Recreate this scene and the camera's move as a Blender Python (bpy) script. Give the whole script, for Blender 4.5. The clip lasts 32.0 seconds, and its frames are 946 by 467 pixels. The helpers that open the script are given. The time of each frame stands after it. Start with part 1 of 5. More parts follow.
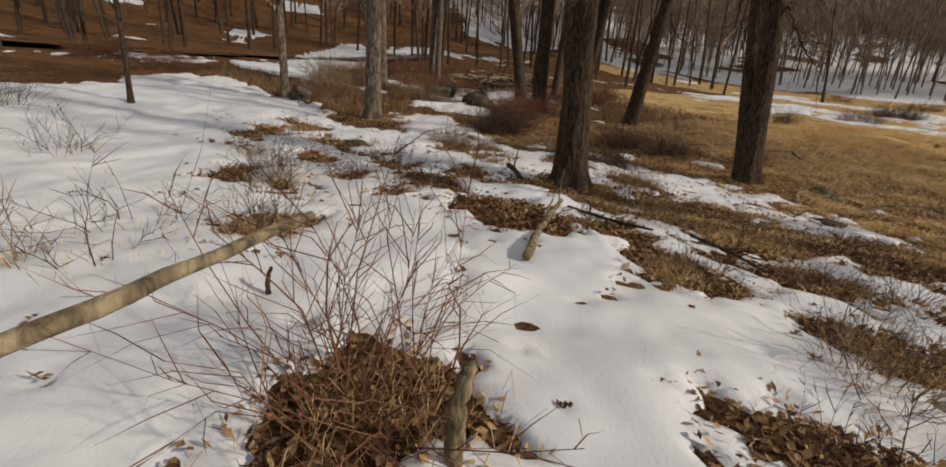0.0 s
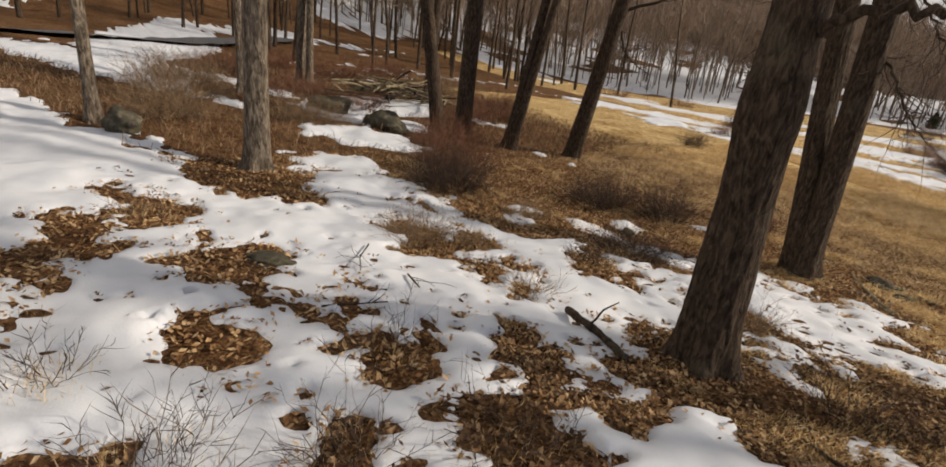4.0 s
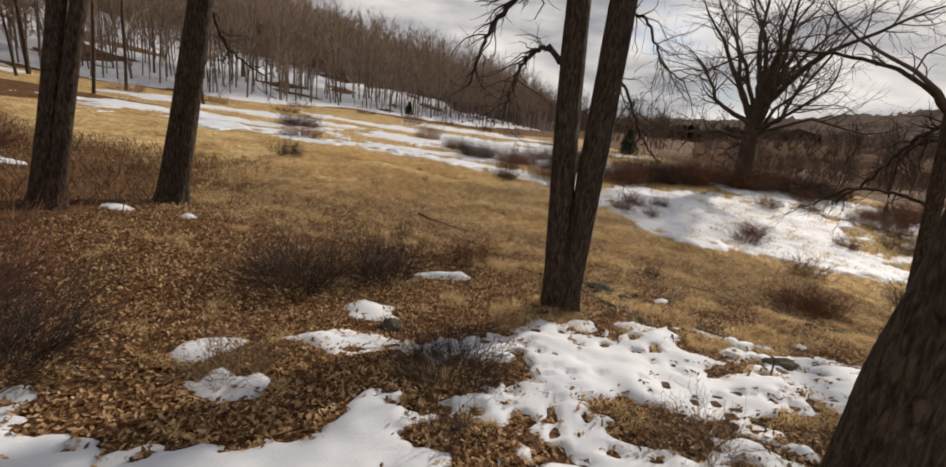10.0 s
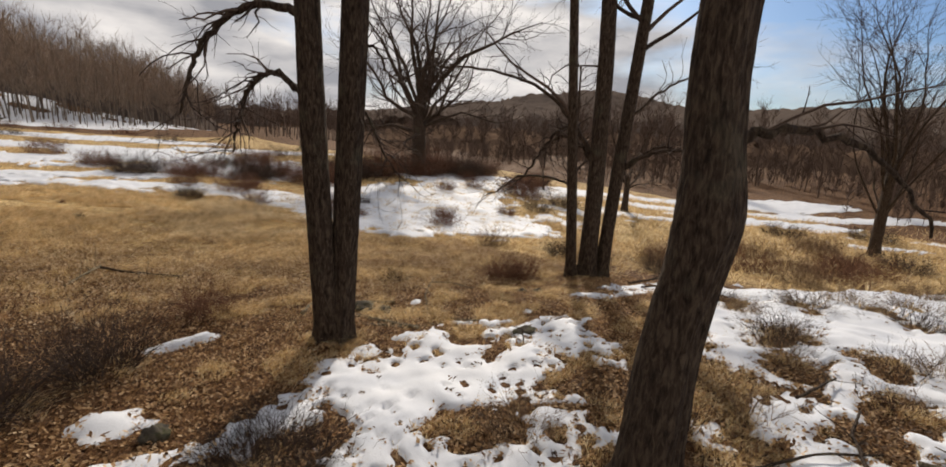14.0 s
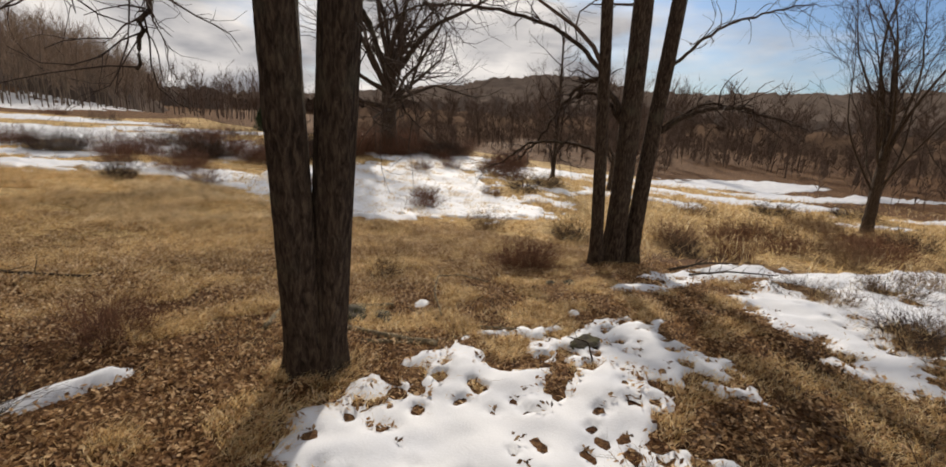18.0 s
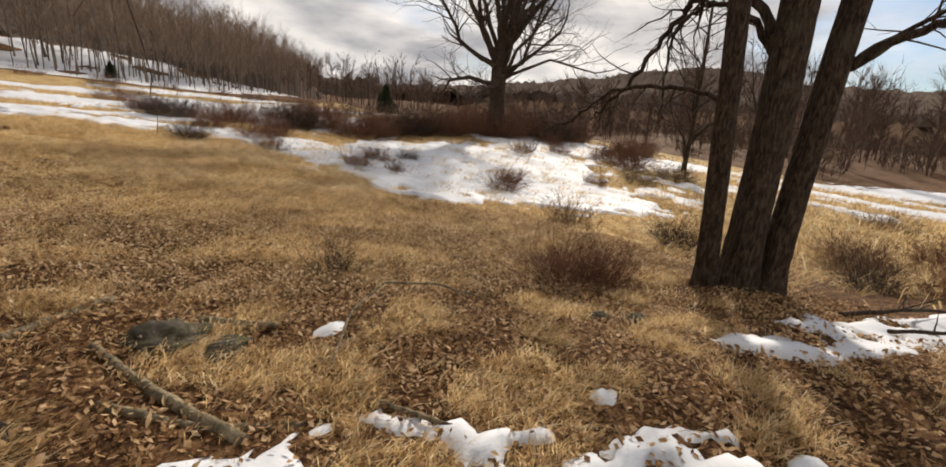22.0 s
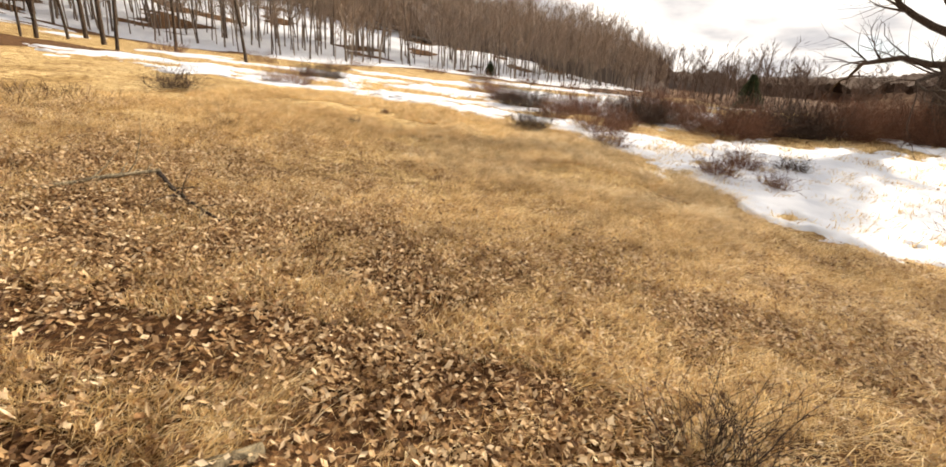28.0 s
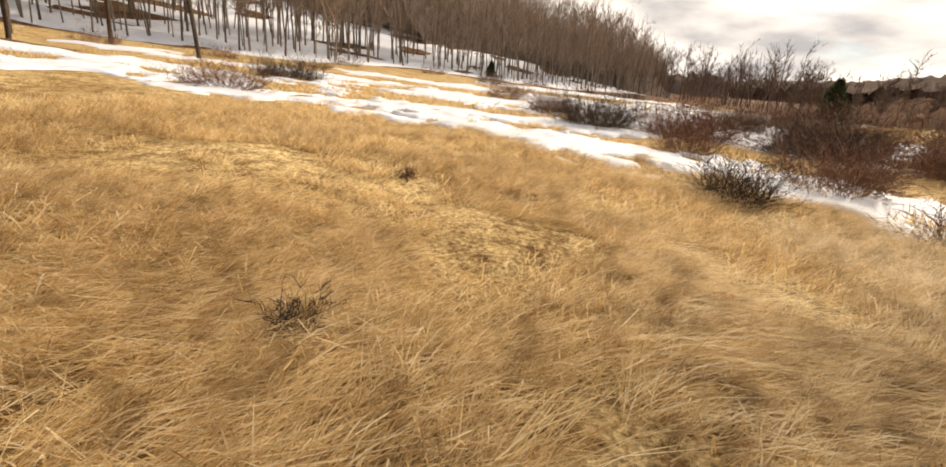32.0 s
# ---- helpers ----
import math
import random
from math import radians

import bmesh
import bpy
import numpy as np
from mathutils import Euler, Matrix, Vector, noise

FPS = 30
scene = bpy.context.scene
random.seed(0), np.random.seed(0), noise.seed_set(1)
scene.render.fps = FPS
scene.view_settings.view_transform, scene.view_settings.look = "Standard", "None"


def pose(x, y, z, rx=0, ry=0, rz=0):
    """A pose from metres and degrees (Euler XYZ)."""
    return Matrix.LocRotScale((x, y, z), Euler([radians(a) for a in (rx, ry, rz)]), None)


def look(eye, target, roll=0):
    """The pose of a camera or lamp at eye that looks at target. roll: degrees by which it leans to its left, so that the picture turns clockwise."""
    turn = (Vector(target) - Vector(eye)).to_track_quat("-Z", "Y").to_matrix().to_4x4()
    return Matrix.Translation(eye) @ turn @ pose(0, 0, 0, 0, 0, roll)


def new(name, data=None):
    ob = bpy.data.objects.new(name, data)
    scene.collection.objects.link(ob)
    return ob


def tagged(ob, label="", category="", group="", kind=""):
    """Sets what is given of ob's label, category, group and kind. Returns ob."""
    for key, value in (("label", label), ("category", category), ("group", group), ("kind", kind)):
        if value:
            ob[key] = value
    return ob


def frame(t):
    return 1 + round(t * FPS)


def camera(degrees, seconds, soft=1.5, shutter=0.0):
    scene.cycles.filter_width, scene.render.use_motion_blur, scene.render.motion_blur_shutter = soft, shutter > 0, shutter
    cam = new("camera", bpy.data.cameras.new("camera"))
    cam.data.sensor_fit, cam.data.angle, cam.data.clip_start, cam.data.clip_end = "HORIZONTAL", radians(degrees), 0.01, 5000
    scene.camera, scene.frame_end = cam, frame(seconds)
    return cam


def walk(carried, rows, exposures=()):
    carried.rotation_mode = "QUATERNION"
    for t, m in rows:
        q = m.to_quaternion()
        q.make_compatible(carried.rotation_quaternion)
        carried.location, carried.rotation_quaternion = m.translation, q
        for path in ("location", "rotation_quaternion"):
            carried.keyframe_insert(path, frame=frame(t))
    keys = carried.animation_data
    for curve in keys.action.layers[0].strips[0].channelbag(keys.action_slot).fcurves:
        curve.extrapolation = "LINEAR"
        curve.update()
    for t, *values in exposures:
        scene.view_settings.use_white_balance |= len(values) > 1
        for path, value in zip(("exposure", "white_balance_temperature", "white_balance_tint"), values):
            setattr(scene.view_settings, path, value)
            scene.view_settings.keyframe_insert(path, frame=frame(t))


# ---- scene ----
# ---------------------------------------------------------------- camera
PATH = [
    (0.0, 8.411, 0.440, 1.383, 71.80, -3.38, 71.79),
    (0.5, 7.973, 0.254, 1.375, 72.08, -3.50, 67.89),
    (1.0, 7.641, 0.055, 1.410, 72.29, -3.64, 63.72),
    (1.5, 7.309, -0.024, 1.509, 72.42, -4.10, 59.84),
    (2.0, 6.922, 0.016, 1.699, 72.27, -4.29, 58.76),
    (2.5, 6.427, 0.137, 1.901, 71.53, -4.26, 59.02),
    (4.5, 3.897, 0.200, 2.012, 71.92, -6.35, 50.05),
    (5.0, 3.284, 0.282, 2.010, 72.59, -6.25, 43.70),
    (5.5, 2.713, 0.334, 1.990, 73.28, -6.39, 36.37),
    (6.0, 2.230, 0.373, 1.964, 74.19, -6.25, 27.42),
    (6.5, 1.838, 0.358, 1.903, 75.49, -6.60, 18.31),
    (7.0, 1.590, 0.347, 1.881, 76.44, -6.27, 9.37),
    (7.5, 1.441, 0.421, 1.867, 77.07, -5.84, 2.34),
    (8.0, 1.342, 0.570, 1.921, 77.12, -5.55, -1.05),
    (8.5, 1.317, 0.798, 1.964, 77.05, -5.43, -2.11),
    (9.0, 1.348, 1.125, 2.007, 76.83, -5.51, -2.26),
    (9.5, 1.377, 1.466, 2.030, 76.64, -5.55, -0.75),
    (10.0, 1.268, 1.709, 2.083, 76.32, -5.81, 1.64),
    (10.5, 1.029, 1.877, 2.125, 76.18, -5.96, 2.19),
    (11.0, 0.812, 2.057, 2.143, 76.17, -5.88, 1.31),
    (11.5, 0.711, 2.156, 2.189, 76.52, -5.41, -3.23),
    (12.0, 0.693, 2.202, 2.254, 77.32, -4.49, -12.70),
    (12.5, 0.715, 2.210, 2.290, 77.92, -3.85, -22.07),
    (13.0, 0.733, 2.122, 2.346, 78.15, -3.53, -27.57),
    (13.5, 0.681, 2.054, 2.379, 78.25, -3.11, -31.45),
    (14.0, 0.505, 2.040, 2.386, 78.31, -2.89, -35.69),
    (14.5, 0.343, 2.054, 2.342, 78.39, -2.40, -39.19),
    (15.0, 0.219, 2.157, 2.305, 78.00, -2.51, -39.49),
    (15.5, 0.268, 2.427, 2.216, 77.67, -2.73, -39.68),
    (17.5, 0.890, 3.604, 1.949, 76.95, -2.85, -40.18),
    (18.0, 1.031, 3.898, 1.882, 76.82, -2.94, -40.09),
    (18.5, 1.227, 4.148, 1.779, 76.95, -2.78, -42.82),
    (19.0, 1.405, 4.354, 1.686, 77.12, -2.46, -47.74),
    (19.5, 1.592, 4.542, 1.599, 77.19, -2.29, -51.38),
    (20.0, 1.889, 4.755, 1.513, 76.96, -2.30, -52.86),
    (20.5, 2.236, 4.957, 1.447, 76.75, -2.53, -53.93),
    (21.0, 2.703, 5.141, 1.378, 76.48, -2.80, -51.45),
    (21.5, 3.168, 5.221, 1.296, 76.21, -3.52, -38.91),
    (22.0, 3.530, 5.243, 1.272, 75.19, -4.14, -24.31),
    (22.5, 3.847, 5.195, 1.230, 74.42, -4.18, -13.56),
    (23.0, 4.114, 5.171, 1.179, 74.19, -4.31, -11.46),
    (23.5, 4.383, 5.227, 1.165, 74.08, -4.70, -11.53),
    (24.0, 4.676, 5.351, 1.176, 73.70, -4.07, -7.52),
    (24.5, 4.861, 5.552, 1.205, 73.06, -4.04, 0.68),
    (25.0, 4.936, 5.772, 1.157, 72.69, -4.08, 7.71),
    (25.5, 4.899, 6.001, 1.037, 72.56, -3.90, 12.45),
    (27.5, 3.908, 7.120, 1.130, 71.92, -3.72, 13.41),
    (28.0, 3.549, 7.733, 1.057, 71.97, -3.80, 13.58),
    (28.5, 3.223, 8.379, 0.981, 71.99, -3.79, 13.53),
    (29.0, 2.906, 9.082, 0.901, 72.07, -3.79, 13.33),
    (29.5, 2.557, 9.873, 0.819, 72.16, -3.90, 13.18),
    (30.0, 2.168, 10.686, 0.772, 72.14, -4.11, 13.11),
    (30.5, 1.769, 11.576, 0.736, 72.30, -4.01, 13.01),
    (31.0, 1.328, 12.482, 0.810, 72.05, -4.68, 12.57),
    (31.5, 0.905, 13.306, 0.894, 71.99, -4.52, 12.27),
    (32.0, 0.472, 14.136, 0.954, 72.24, -4.21, 12.05),
]
cam = camera(88.8, 32.0, soft=1.7)
walk(cam, [(t, pose(x, y, z, rx, ry, rz)) for t, x, y, z, rx, ry, rz in PATH],
     exposures=[(0.0, -0.57, 7000, 12), (2.5, -0.56, 7000, 12), (5.0, 0.08, 7000, 12), (7.0, -0.14, 6900, 12), (9.0, -0.17, 6800, 12), (15.0, -0.12, 6700, 12), (21.0, -0.12, 6900, 12), (22.0, 0.06, 6900, 12), (23.0, 0.2, 6900, 12), (25.5, 0.53, 7200, 12), (28.0, 0.9, 7250, 12), (29.5, 0.86, 7200, 11), (32.0, 0.58, 7600, 13)])

# ---------------------------------------------------------------- sky and sun
SUN_AZ, SUN_EL = 42.0, 27.0          # degrees east of +y, above the horizon
world = bpy.data.worlds.new("winter_sky")
scene.world = world
world.use_nodes = True
wn, wl = world.node_tree.nodes, world.node_tree.links
wn.clear()
w_out = wn.new("ShaderNodeOutputWorld")
w_bg = wn.new("ShaderNodeBackground")
w_sky = wn.new("ShaderNodeTexSky")
w_sky.sky_type = "NISHITA"
w_sky.sun_disc = False
w_sky.sun_elevation, w_sky.sun_rotation = radians(SUN_EL), radians(SUN_AZ)
w_co = wn.new("ShaderNodeTexCoord")
w_map = wn.new("ShaderNodeMapping")
w_map.inputs["Scale"].default_value = (1.0, 1.0, 3.2)
w_map.inputs["Location"].default_value = (0.35, 0.1, 0.0)
w_noise = wn.new("ShaderNodeTexNoise")
w_noise.inputs["Scale"].default_value = 2.1
w_noise.inputs["Detail"].default_value = 8.0
w_noise.inputs["Roughness"].default_value = 0.55
w_ramp = wn.new("ShaderNodeValToRGB")
w_ramp.color_ramp.elements[0].position, w_ramp.color_ramp.elements[1].position = 0.27, 0.47
w_n2 = wn.new("ShaderNodeTexNoise")
w_n2.inputs["Scale"].default_value = 5.0
w_n2.inputs["Detail"].default_value = 6.0
w_cloud = wn.new("ShaderNodeValToRGB")
w_cloud.color_ramp.elements[0].color = (4.6, 4.75, 5.2, 1)
w_cloud.color_ramp.elements[1].color = (11.6, 11.3, 11.0, 1)
w_cloud.color_ramp.elements[0].position, w_cloud.color_ramp.elements[1].position = 0.35, 0.65
w_mix = wn.new("ShaderNodeMix")
w_mix.data_type = "RGBA"
wl.new(w_co.outputs["Generated"], w_map.inputs["Vector"])
wl.new(w_map.outputs["Vector"], w_noise.inputs["Vector"])
wl.new(w_map.outputs["Vector"], w_n2.inputs["Vector"])
w_dot = wn.new("ShaderNodeVectorMath")          # the cloud thins out towards the south-east
w_dot.operation = "DOT_PRODUCT"
w_dot.inputs[1].default_value = (0.88, -0.05, 0.47)
wl.new(w_co.outputs["Generated"], w_dot.inputs[0])
w_gap = wn.new("ShaderNodeMapRange")
w_gap.inputs["From Min"].default_value, w_gap.inputs["From Max"].default_value = 0.66, 0.94
w_gap.inputs["To Min"].default_value, w_gap.inputs["To Max"].default_value = 0.06, -0.26
wl.new(w_dot.outputs["Value"], w_gap.inputs["Value"])
w_add = wn.new("ShaderNodeMath")
wl.new(w_noise.outputs["Fac"], w_add.inputs[0])
wl.new(w_gap.outputs["Result"], w_add.inputs[1])
wl.new(w_add.outputs[0], w_ramp.inputs["Fac"])
wl.new(w_n2.outputs["Fac"], w_cloud.inputs["Fac"])
wl.new(w_ramp.outputs["Color"], w_mix.inputs["Factor"])
w_blue = wn.new("ShaderNodeVectorMath")
w_blue.operation = "MULTIPLY"
w_blue.inputs[1].default_value = (0.52, 0.74, 1.06)
wl.new(w_sky.outputs["Color"], w_blue.inputs[0])
wl.new(w_blue.outputs["Vector"], w_mix.inputs["A"])
wl.new(w_cloud.outputs["Color"], w_mix.inputs["B"])
wl.new(w_mix.outputs["Result"], w_bg.inputs["Color"])
wl.new(w_bg.outputs["Background"], w_out.inputs["Surface"])
w_bg.inputs["Strength"].default_value = 0.082

sun = new("sun", bpy.data.lights.new("sun", "SUN"))
sun.data.energy, sun.data.angle, sun.data.color = 4.8, radians(2.0), (1.0, 0.93, 0.82)
_s = Vector((math.sin(radians(SUN_AZ)) * math.cos(radians(SUN_EL)), math.cos(radians(SUN_AZ)) * math.cos(radians(SUN_EL)), math.sin(radians(SUN_EL))))
sun.matrix_world = look(_s * 80, (0, 0, 0))

# ---------------------------------------------------------------- materials


def material(name, rough=0.9, spec=0.2):
    m = bpy.data.materials.new(name)
    m.use_nodes = True
    b = m.node_tree.nodes["Principled BSDF"]
    b.inputs["Roughness"].default_value = rough
    b.inputs["Specular IOR Level"].default_value = spec
    return m, m.node_tree.nodes, m.node_tree.links, b


def node(ns, kind, **values):
    n = ns.new(kind)
    for key, value in values.items():
        n.inputs[key.replace("_", " ")].default_value = value
    return n


def ramp(ns, stops):
    r = ns.new("ShaderNodeValToRGB")
    els = r.color_ramp.elements
    while len(els) < len(stops):
        els.new(0.5)
    for e, (p, c) in zip(els, stops):
        e.position, e.color = p, (*c, 1)
    return r


def mixed(ns, ls, fac, a, b, mode="MIX"):
    m = ns.new("ShaderNodeMix")
    m.data_type, m.blend_type = "RGBA", mode
    for sock, value in (("Factor", fac), ("A", a), ("B", b)):
        if isinstance(value, (int, float)):
            m.inputs[sock].default_value = value
        elif isinstance(value, tuple):
            m.inputs[sock].default_value = (*value, 1)
        else:
            ls.new(value, m.inputs[sock])
    return m.outputs["Result"]


def bumped(ns, ls, b, height, strength, distance):
    n = ns.new("ShaderNodeBump")
    n.inputs["Strength"].default_value, n.inputs["Distance"].default_value = strength, distance
    ls.new(height, n.inputs["Height"])
    ls.new(n.outputs["Normal"], b.inputs["Normal"])


def world_place(ns):
    return ns.new("ShaderNodeNewGeometry").outputs["Position"]


def make_ground_material():
    """Leaf litter, soil and matted straw, mixed by the sheet's own straw layer."""
    m, ns, ls, b = material("leaf_litter_and_straw", 0.95, 0.1)
    p = world_place(ns)
    big = node(ns, "ShaderNodeTexNoise", Scale=0.7, Detail=6.0, Roughness=0.62)
    mid = node(ns, "ShaderNodeTexNoise", Scale=3.5, Detail=6.0, Roughness=0.65)
    fine = node(ns, "ShaderNodeTexNoise", Scale=38.0, Detail=6.0, Roughness=0.7)
    cell = node(ns, "ShaderNodeTexVoronoi", Scale=17.0)
    for n in (big, mid, fine, cell):
        ls.new(p, n.inputs["Vector"])
    litter = ramp(ns, [(0.25, (0.03, 0.018, 0.010)), (0.45, (0.095, 0.048, 0.023)), (0.6, (0.22, 0.122, 0.055)), (0.8, (0.40, 0.26, 0.135))])
    ls.new(fine.outputs["Fac"], litter.inputs["Fac"])
    leafy = mixed(ns, ls, 0.45, litter.outputs["Color"], cell.outputs["Distance"], "SOFT_LIGHT")
    straw = ramp(ns, [(0.32, (0.10, 0.058, 0.022)), (0.47, (0.42, 0.29, 0.125)), (0.62, (0.76, 0.58, 0.31))])
    ls.new(fine.outputs["Fac"], straw.inputs["Fac"])
    att = ns.new("ShaderNodeAttribute")
    att.attribute_name = "straw"
    add = ns.new("ShaderNodeMath")
    add.operation = "MULTIPLY_ADD"
    ls.new(mid.outputs["Fac"], add.inputs[0])
    add.inputs[1].default_value = 1.2
    ls.new(att.outputs["Fac"], add.inputs[2])
    sharp = node(ns, "ShaderNodeMapRange", From_Min=0.75, From_Max=1.25)
    ls.new(add.outputs[0], sharp.inputs["Value"])
    col = mixed(ns, ls, sharp.outputs["Result"], leafy, straw.outputs["Color"])
    tint = ramp(ns, [(0.34, (0.62, 0.55, 0.46)), (0.58, (1.0, 1.0, 1.0))])
    ls.new(big.outputs["Fac"], tint.inputs["Fac"])
    tuft = node(ns, "ShaderNodeTexNoise", Scale=6.5, Detail=5.0, Roughness=0.72)
    ls.new(p, tuft.inputs["Vector"])
    mott = ramp(ns, [(0.38, (0.42, 0.33, 0.26)), (0.52, (1.0, 1.0, 1.0)), (0.68, (1.25, 1.22, 1.15))])
    ls.new(tuft.outputs["Fac"], mott.inputs["Fac"])
    col = mixed(ns, ls, 1.0, col, mott.outputs["Color"], "MULTIPLY")
    ls.new(mixed(ns, ls, 1.0, col, tint.outputs["Color"], "MULTIPLY"), b.inputs["Base Color"])
    bumped(ns, ls, b, fine.outputs["Fac"], 0.9, 0.03)
    return m


def make_snow_material():
    m, ns, ls, b = material("old_snow", 0.75, 0.25)
    p = world_place(ns)
    n1 = node(ns, "ShaderNodeTexNoise", Scale=2.2, Detail=5.0)
    n2 = node(ns, "ShaderNodeTexNoise", Scale=60.0, Detail=3.0)
    n3 = node(ns, "ShaderNodeTexNoise", Scale=26.0, Detail=4.0, Roughness=0.7)
    for n in (n1, n2, n3):
        ls.new(p, n.inputs["Vector"])
    c = ramp(ns, [(0.3, (0.52, 0.54, 0.58)), (0.65, (0.64, 0.65, 0.67))])
    ls.new(n1.outputs["Fac"], c.inputs["Fac"])
    dirt = ramp(ns, [(0.68, (0.0, 0.0, 0.0)), (0.78, (0.6, 0.6, 0.6))])
    ls.new(n3.outputs["Fac"], dirt.inputs["Fac"])
    ls.new(mixed(ns, ls, dirt.outputs["Color"], c.outputs["Color"], (0.42, 0.36, 0.29)), b.inputs["Base Color"])
    b.inputs["Subsurface Weight"].default_value = 0.0
    bumped(ns, ls, b, n2.outputs["Fac"], 0.22, 0.012)
    return m


def make_bark_material(name, dark, mid_c, light, furrow=9.0):
    """Furrowed bark: ridges run along the trunk, lichen and pale wear between."""
    m, ns, ls, b = material(name, 0.92, 0.15)
    co = ns.new("ShaderNodeTexCoord")
    mp = ns.new("ShaderNodeMapping")
    mp.inputs["Scale"].default_value = (furrow, furrow, furrow * 0.27)
    ls.new(co.outputs["Object"], mp.inputs["Vector"])
    ridge = node(ns, "ShaderNodeTexNoise", Scale=2.2, Detail=6.0, Roughness=0.62, Distortion=0.6)
    ls.new(mp.outputs["Vector"], ridge.inputs["Vector"])
    patch = node(ns, "ShaderNodeTexNoise", Scale=2.3, Detail=4.0)
    ls.new(co.outputs["Object"], patch.inputs["Vector"])
    c = ramp(ns, [(0.36, dark), (0.5, mid_c), (0.64, light)])
    ls.new(ridge.outputs["Fac"], c.inputs["Fac"])
    moss = ramp(ns, [(0.58, (0.0, 0.0, 0.0)), (0.75, (0.35, 0.35, 0.35))])
    ls.new(patch.outputs["Fac"], moss.inputs["Fac"])
    ls.new(mixed(ns, ls, moss.outputs["Color"], c.outputs["Color"], (0.15, 0.145, 0.10)), b.inputs["Base Color"])
    bumped(ns, ls, b, ridge.outputs["Fac"], 1.0, 0.035)
    return m


def make_twig_material(name, a, c, rough=0.9):
    m, ns, ls, b = material(name, rough, 0.15)
    geo = ns.new("ShaderNodeNewGeometry")
    r = ramp(ns, [(0.0, a), (1.0, c)])
    ls.new(geo.outputs["Random Per Island"], r.inputs["Fac"])
    n = node(ns, "ShaderNodeTexNoise", Scale=30.0, Detail=2.0)
    ls.new(geo.outputs["Position"], n.inputs["Vector"])
    t = ramp(ns, [(0.3, (0.7, 0.7, 0.7)), (0.7, (1.0, 1.0, 1.0))])
    ls.new(n.outputs["Fac"], t.inputs["Fac"])
    ls.new(mixed(ns, ls, 1.0, r.outputs["Color"], t.outputs["Color"], "MULTIPLY"), b.inputs["Base Color"])
    return m


def make_blade_material(name, stops, through_light=0.25):
    m, ns, ls, b = material(name, 0.75, 0.2)
    geo = ns.new("ShaderNodeNewGeometry")
    r = ramp(ns, stops)
    ls.new(geo.outputs["Random Per Island"], r.inputs["Fac"])
    n = node(ns, "ShaderNodeTexNoise", Scale=6.0, Detail=5.0, Roughness=0.7)
    ls.new(geo.outputs["Position"], n.inputs["Vector"])
    t = ramp(ns, [(0.36, (0.46, 0.37, 0.28)), (0.5, (0.97, 0.92, 0.86)), (0.6, (1.1, 1.1, 1.1))])
    ls.new(n.outputs["Fac"], t.inputs["Fac"])
    tone = mixed(ns, ls, 1.0, r.outputs["Color"], t.outputs["Color"], "MULTIPLY")
    ls.new(tone, b.inputs["Base Color"])
    tr = ns.new("ShaderNodeBsdfTranslucent")
    ls.new(tone, tr.inputs["Color"])
    mx = ns.new("ShaderNodeMixShader")
    mx.inputs[0].default_value = through_light
    ls.new(b.outputs[0], mx.inputs[1])
    ls.new(tr.outputs[0], mx.inputs[2])
    ls.new(mx.outputs[0], ns["Material Output"].inputs["Surface"])
    return m


def make_rock_material():
    m, ns, ls, b = material("lichened_rock", 0.95, 0.03)
    co = ns.new("ShaderNodeTexCoord")
    n1 = node(ns, "ShaderNodeTexNoise", Scale=5.0, Detail=8.0, Roughness=0.65)
    n2 = node(ns, "ShaderNodeTexNoise", Scale=14.0, Detail=4.0)
    for n in (n1, n2):
        ls.new(co.outputs["Object"], n.inputs["Vector"])
    c = ramp(ns, [(0.3, (0.03, 0.027, 0.024)), (0.55, (0.095, 0.082, 0.062)), (0.75, (0.22, 0.195, 0.15))])
    ls.new(n1.outputs["Fac"], c.inputs["Fac"])
    ms = ramp(ns, [(0.5, (0.0, 0.0, 0.0)), (0.62, (0.8, 0.8, 0.8))])
    ls.new(n2.outputs["Fac"], ms.inputs["Fac"])
    ls.new(mixed(ns, ls, ms.outputs["Color"], c.outputs["Color"], (0.06, 0.058, 0.03)), b.inputs["Base Color"])
    bumped(ns, ls, b, n1.outputs["Fac"], 0.9, 0.03)
    return m


GROUND_MAT = make_ground_material()
SNOW = make_snow_material()
BARK = make_bark_material("grey_brown_bark", (0.020, 0.013, 0.009), (0.056, 0.038, 0.026), (0.102, 0.073, 0.050), 17.0)
BARK_PALE = make_bark_material("pale_bark", (0.05, 0.037, 0.027), (0.125, 0.098, 0.072), (0.24, 0.195, 0.15), 11.0)
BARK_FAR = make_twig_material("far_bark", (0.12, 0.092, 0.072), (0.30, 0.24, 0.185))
TWIG = make_twig_material("dark_twigs", (0.040, 0.027, 0.021), (0.11, 0.075, 0.056))
TWIG_RED = make_twig_material("reddish_stems", (0.10, 0.045, 0.028), (0.25, 0.125, 0.075))
TWIG_TAN = make_twig_material("tan_stems", (0.12, 0.075, 0.042), (0.34, 0.23, 0.14))
# much paler than near twigs: the haze of distance is mixed into this colour
TWIG_FAR_HAZY = make_twig_material("hazy_far_twigs", (0.21, 0.153, 0.114), (0.43, 0.33, 0.25))
STRAW = make_blade_material("dry_straw", [(0.0, (0.39, 0.24, 0.105)), (0.3, (0.67, 0.49, 0.235)), (0.7, (0.82, 0.655, 0.38)), (1.0, (0.90, 0.80, 0.57))], 0.45)
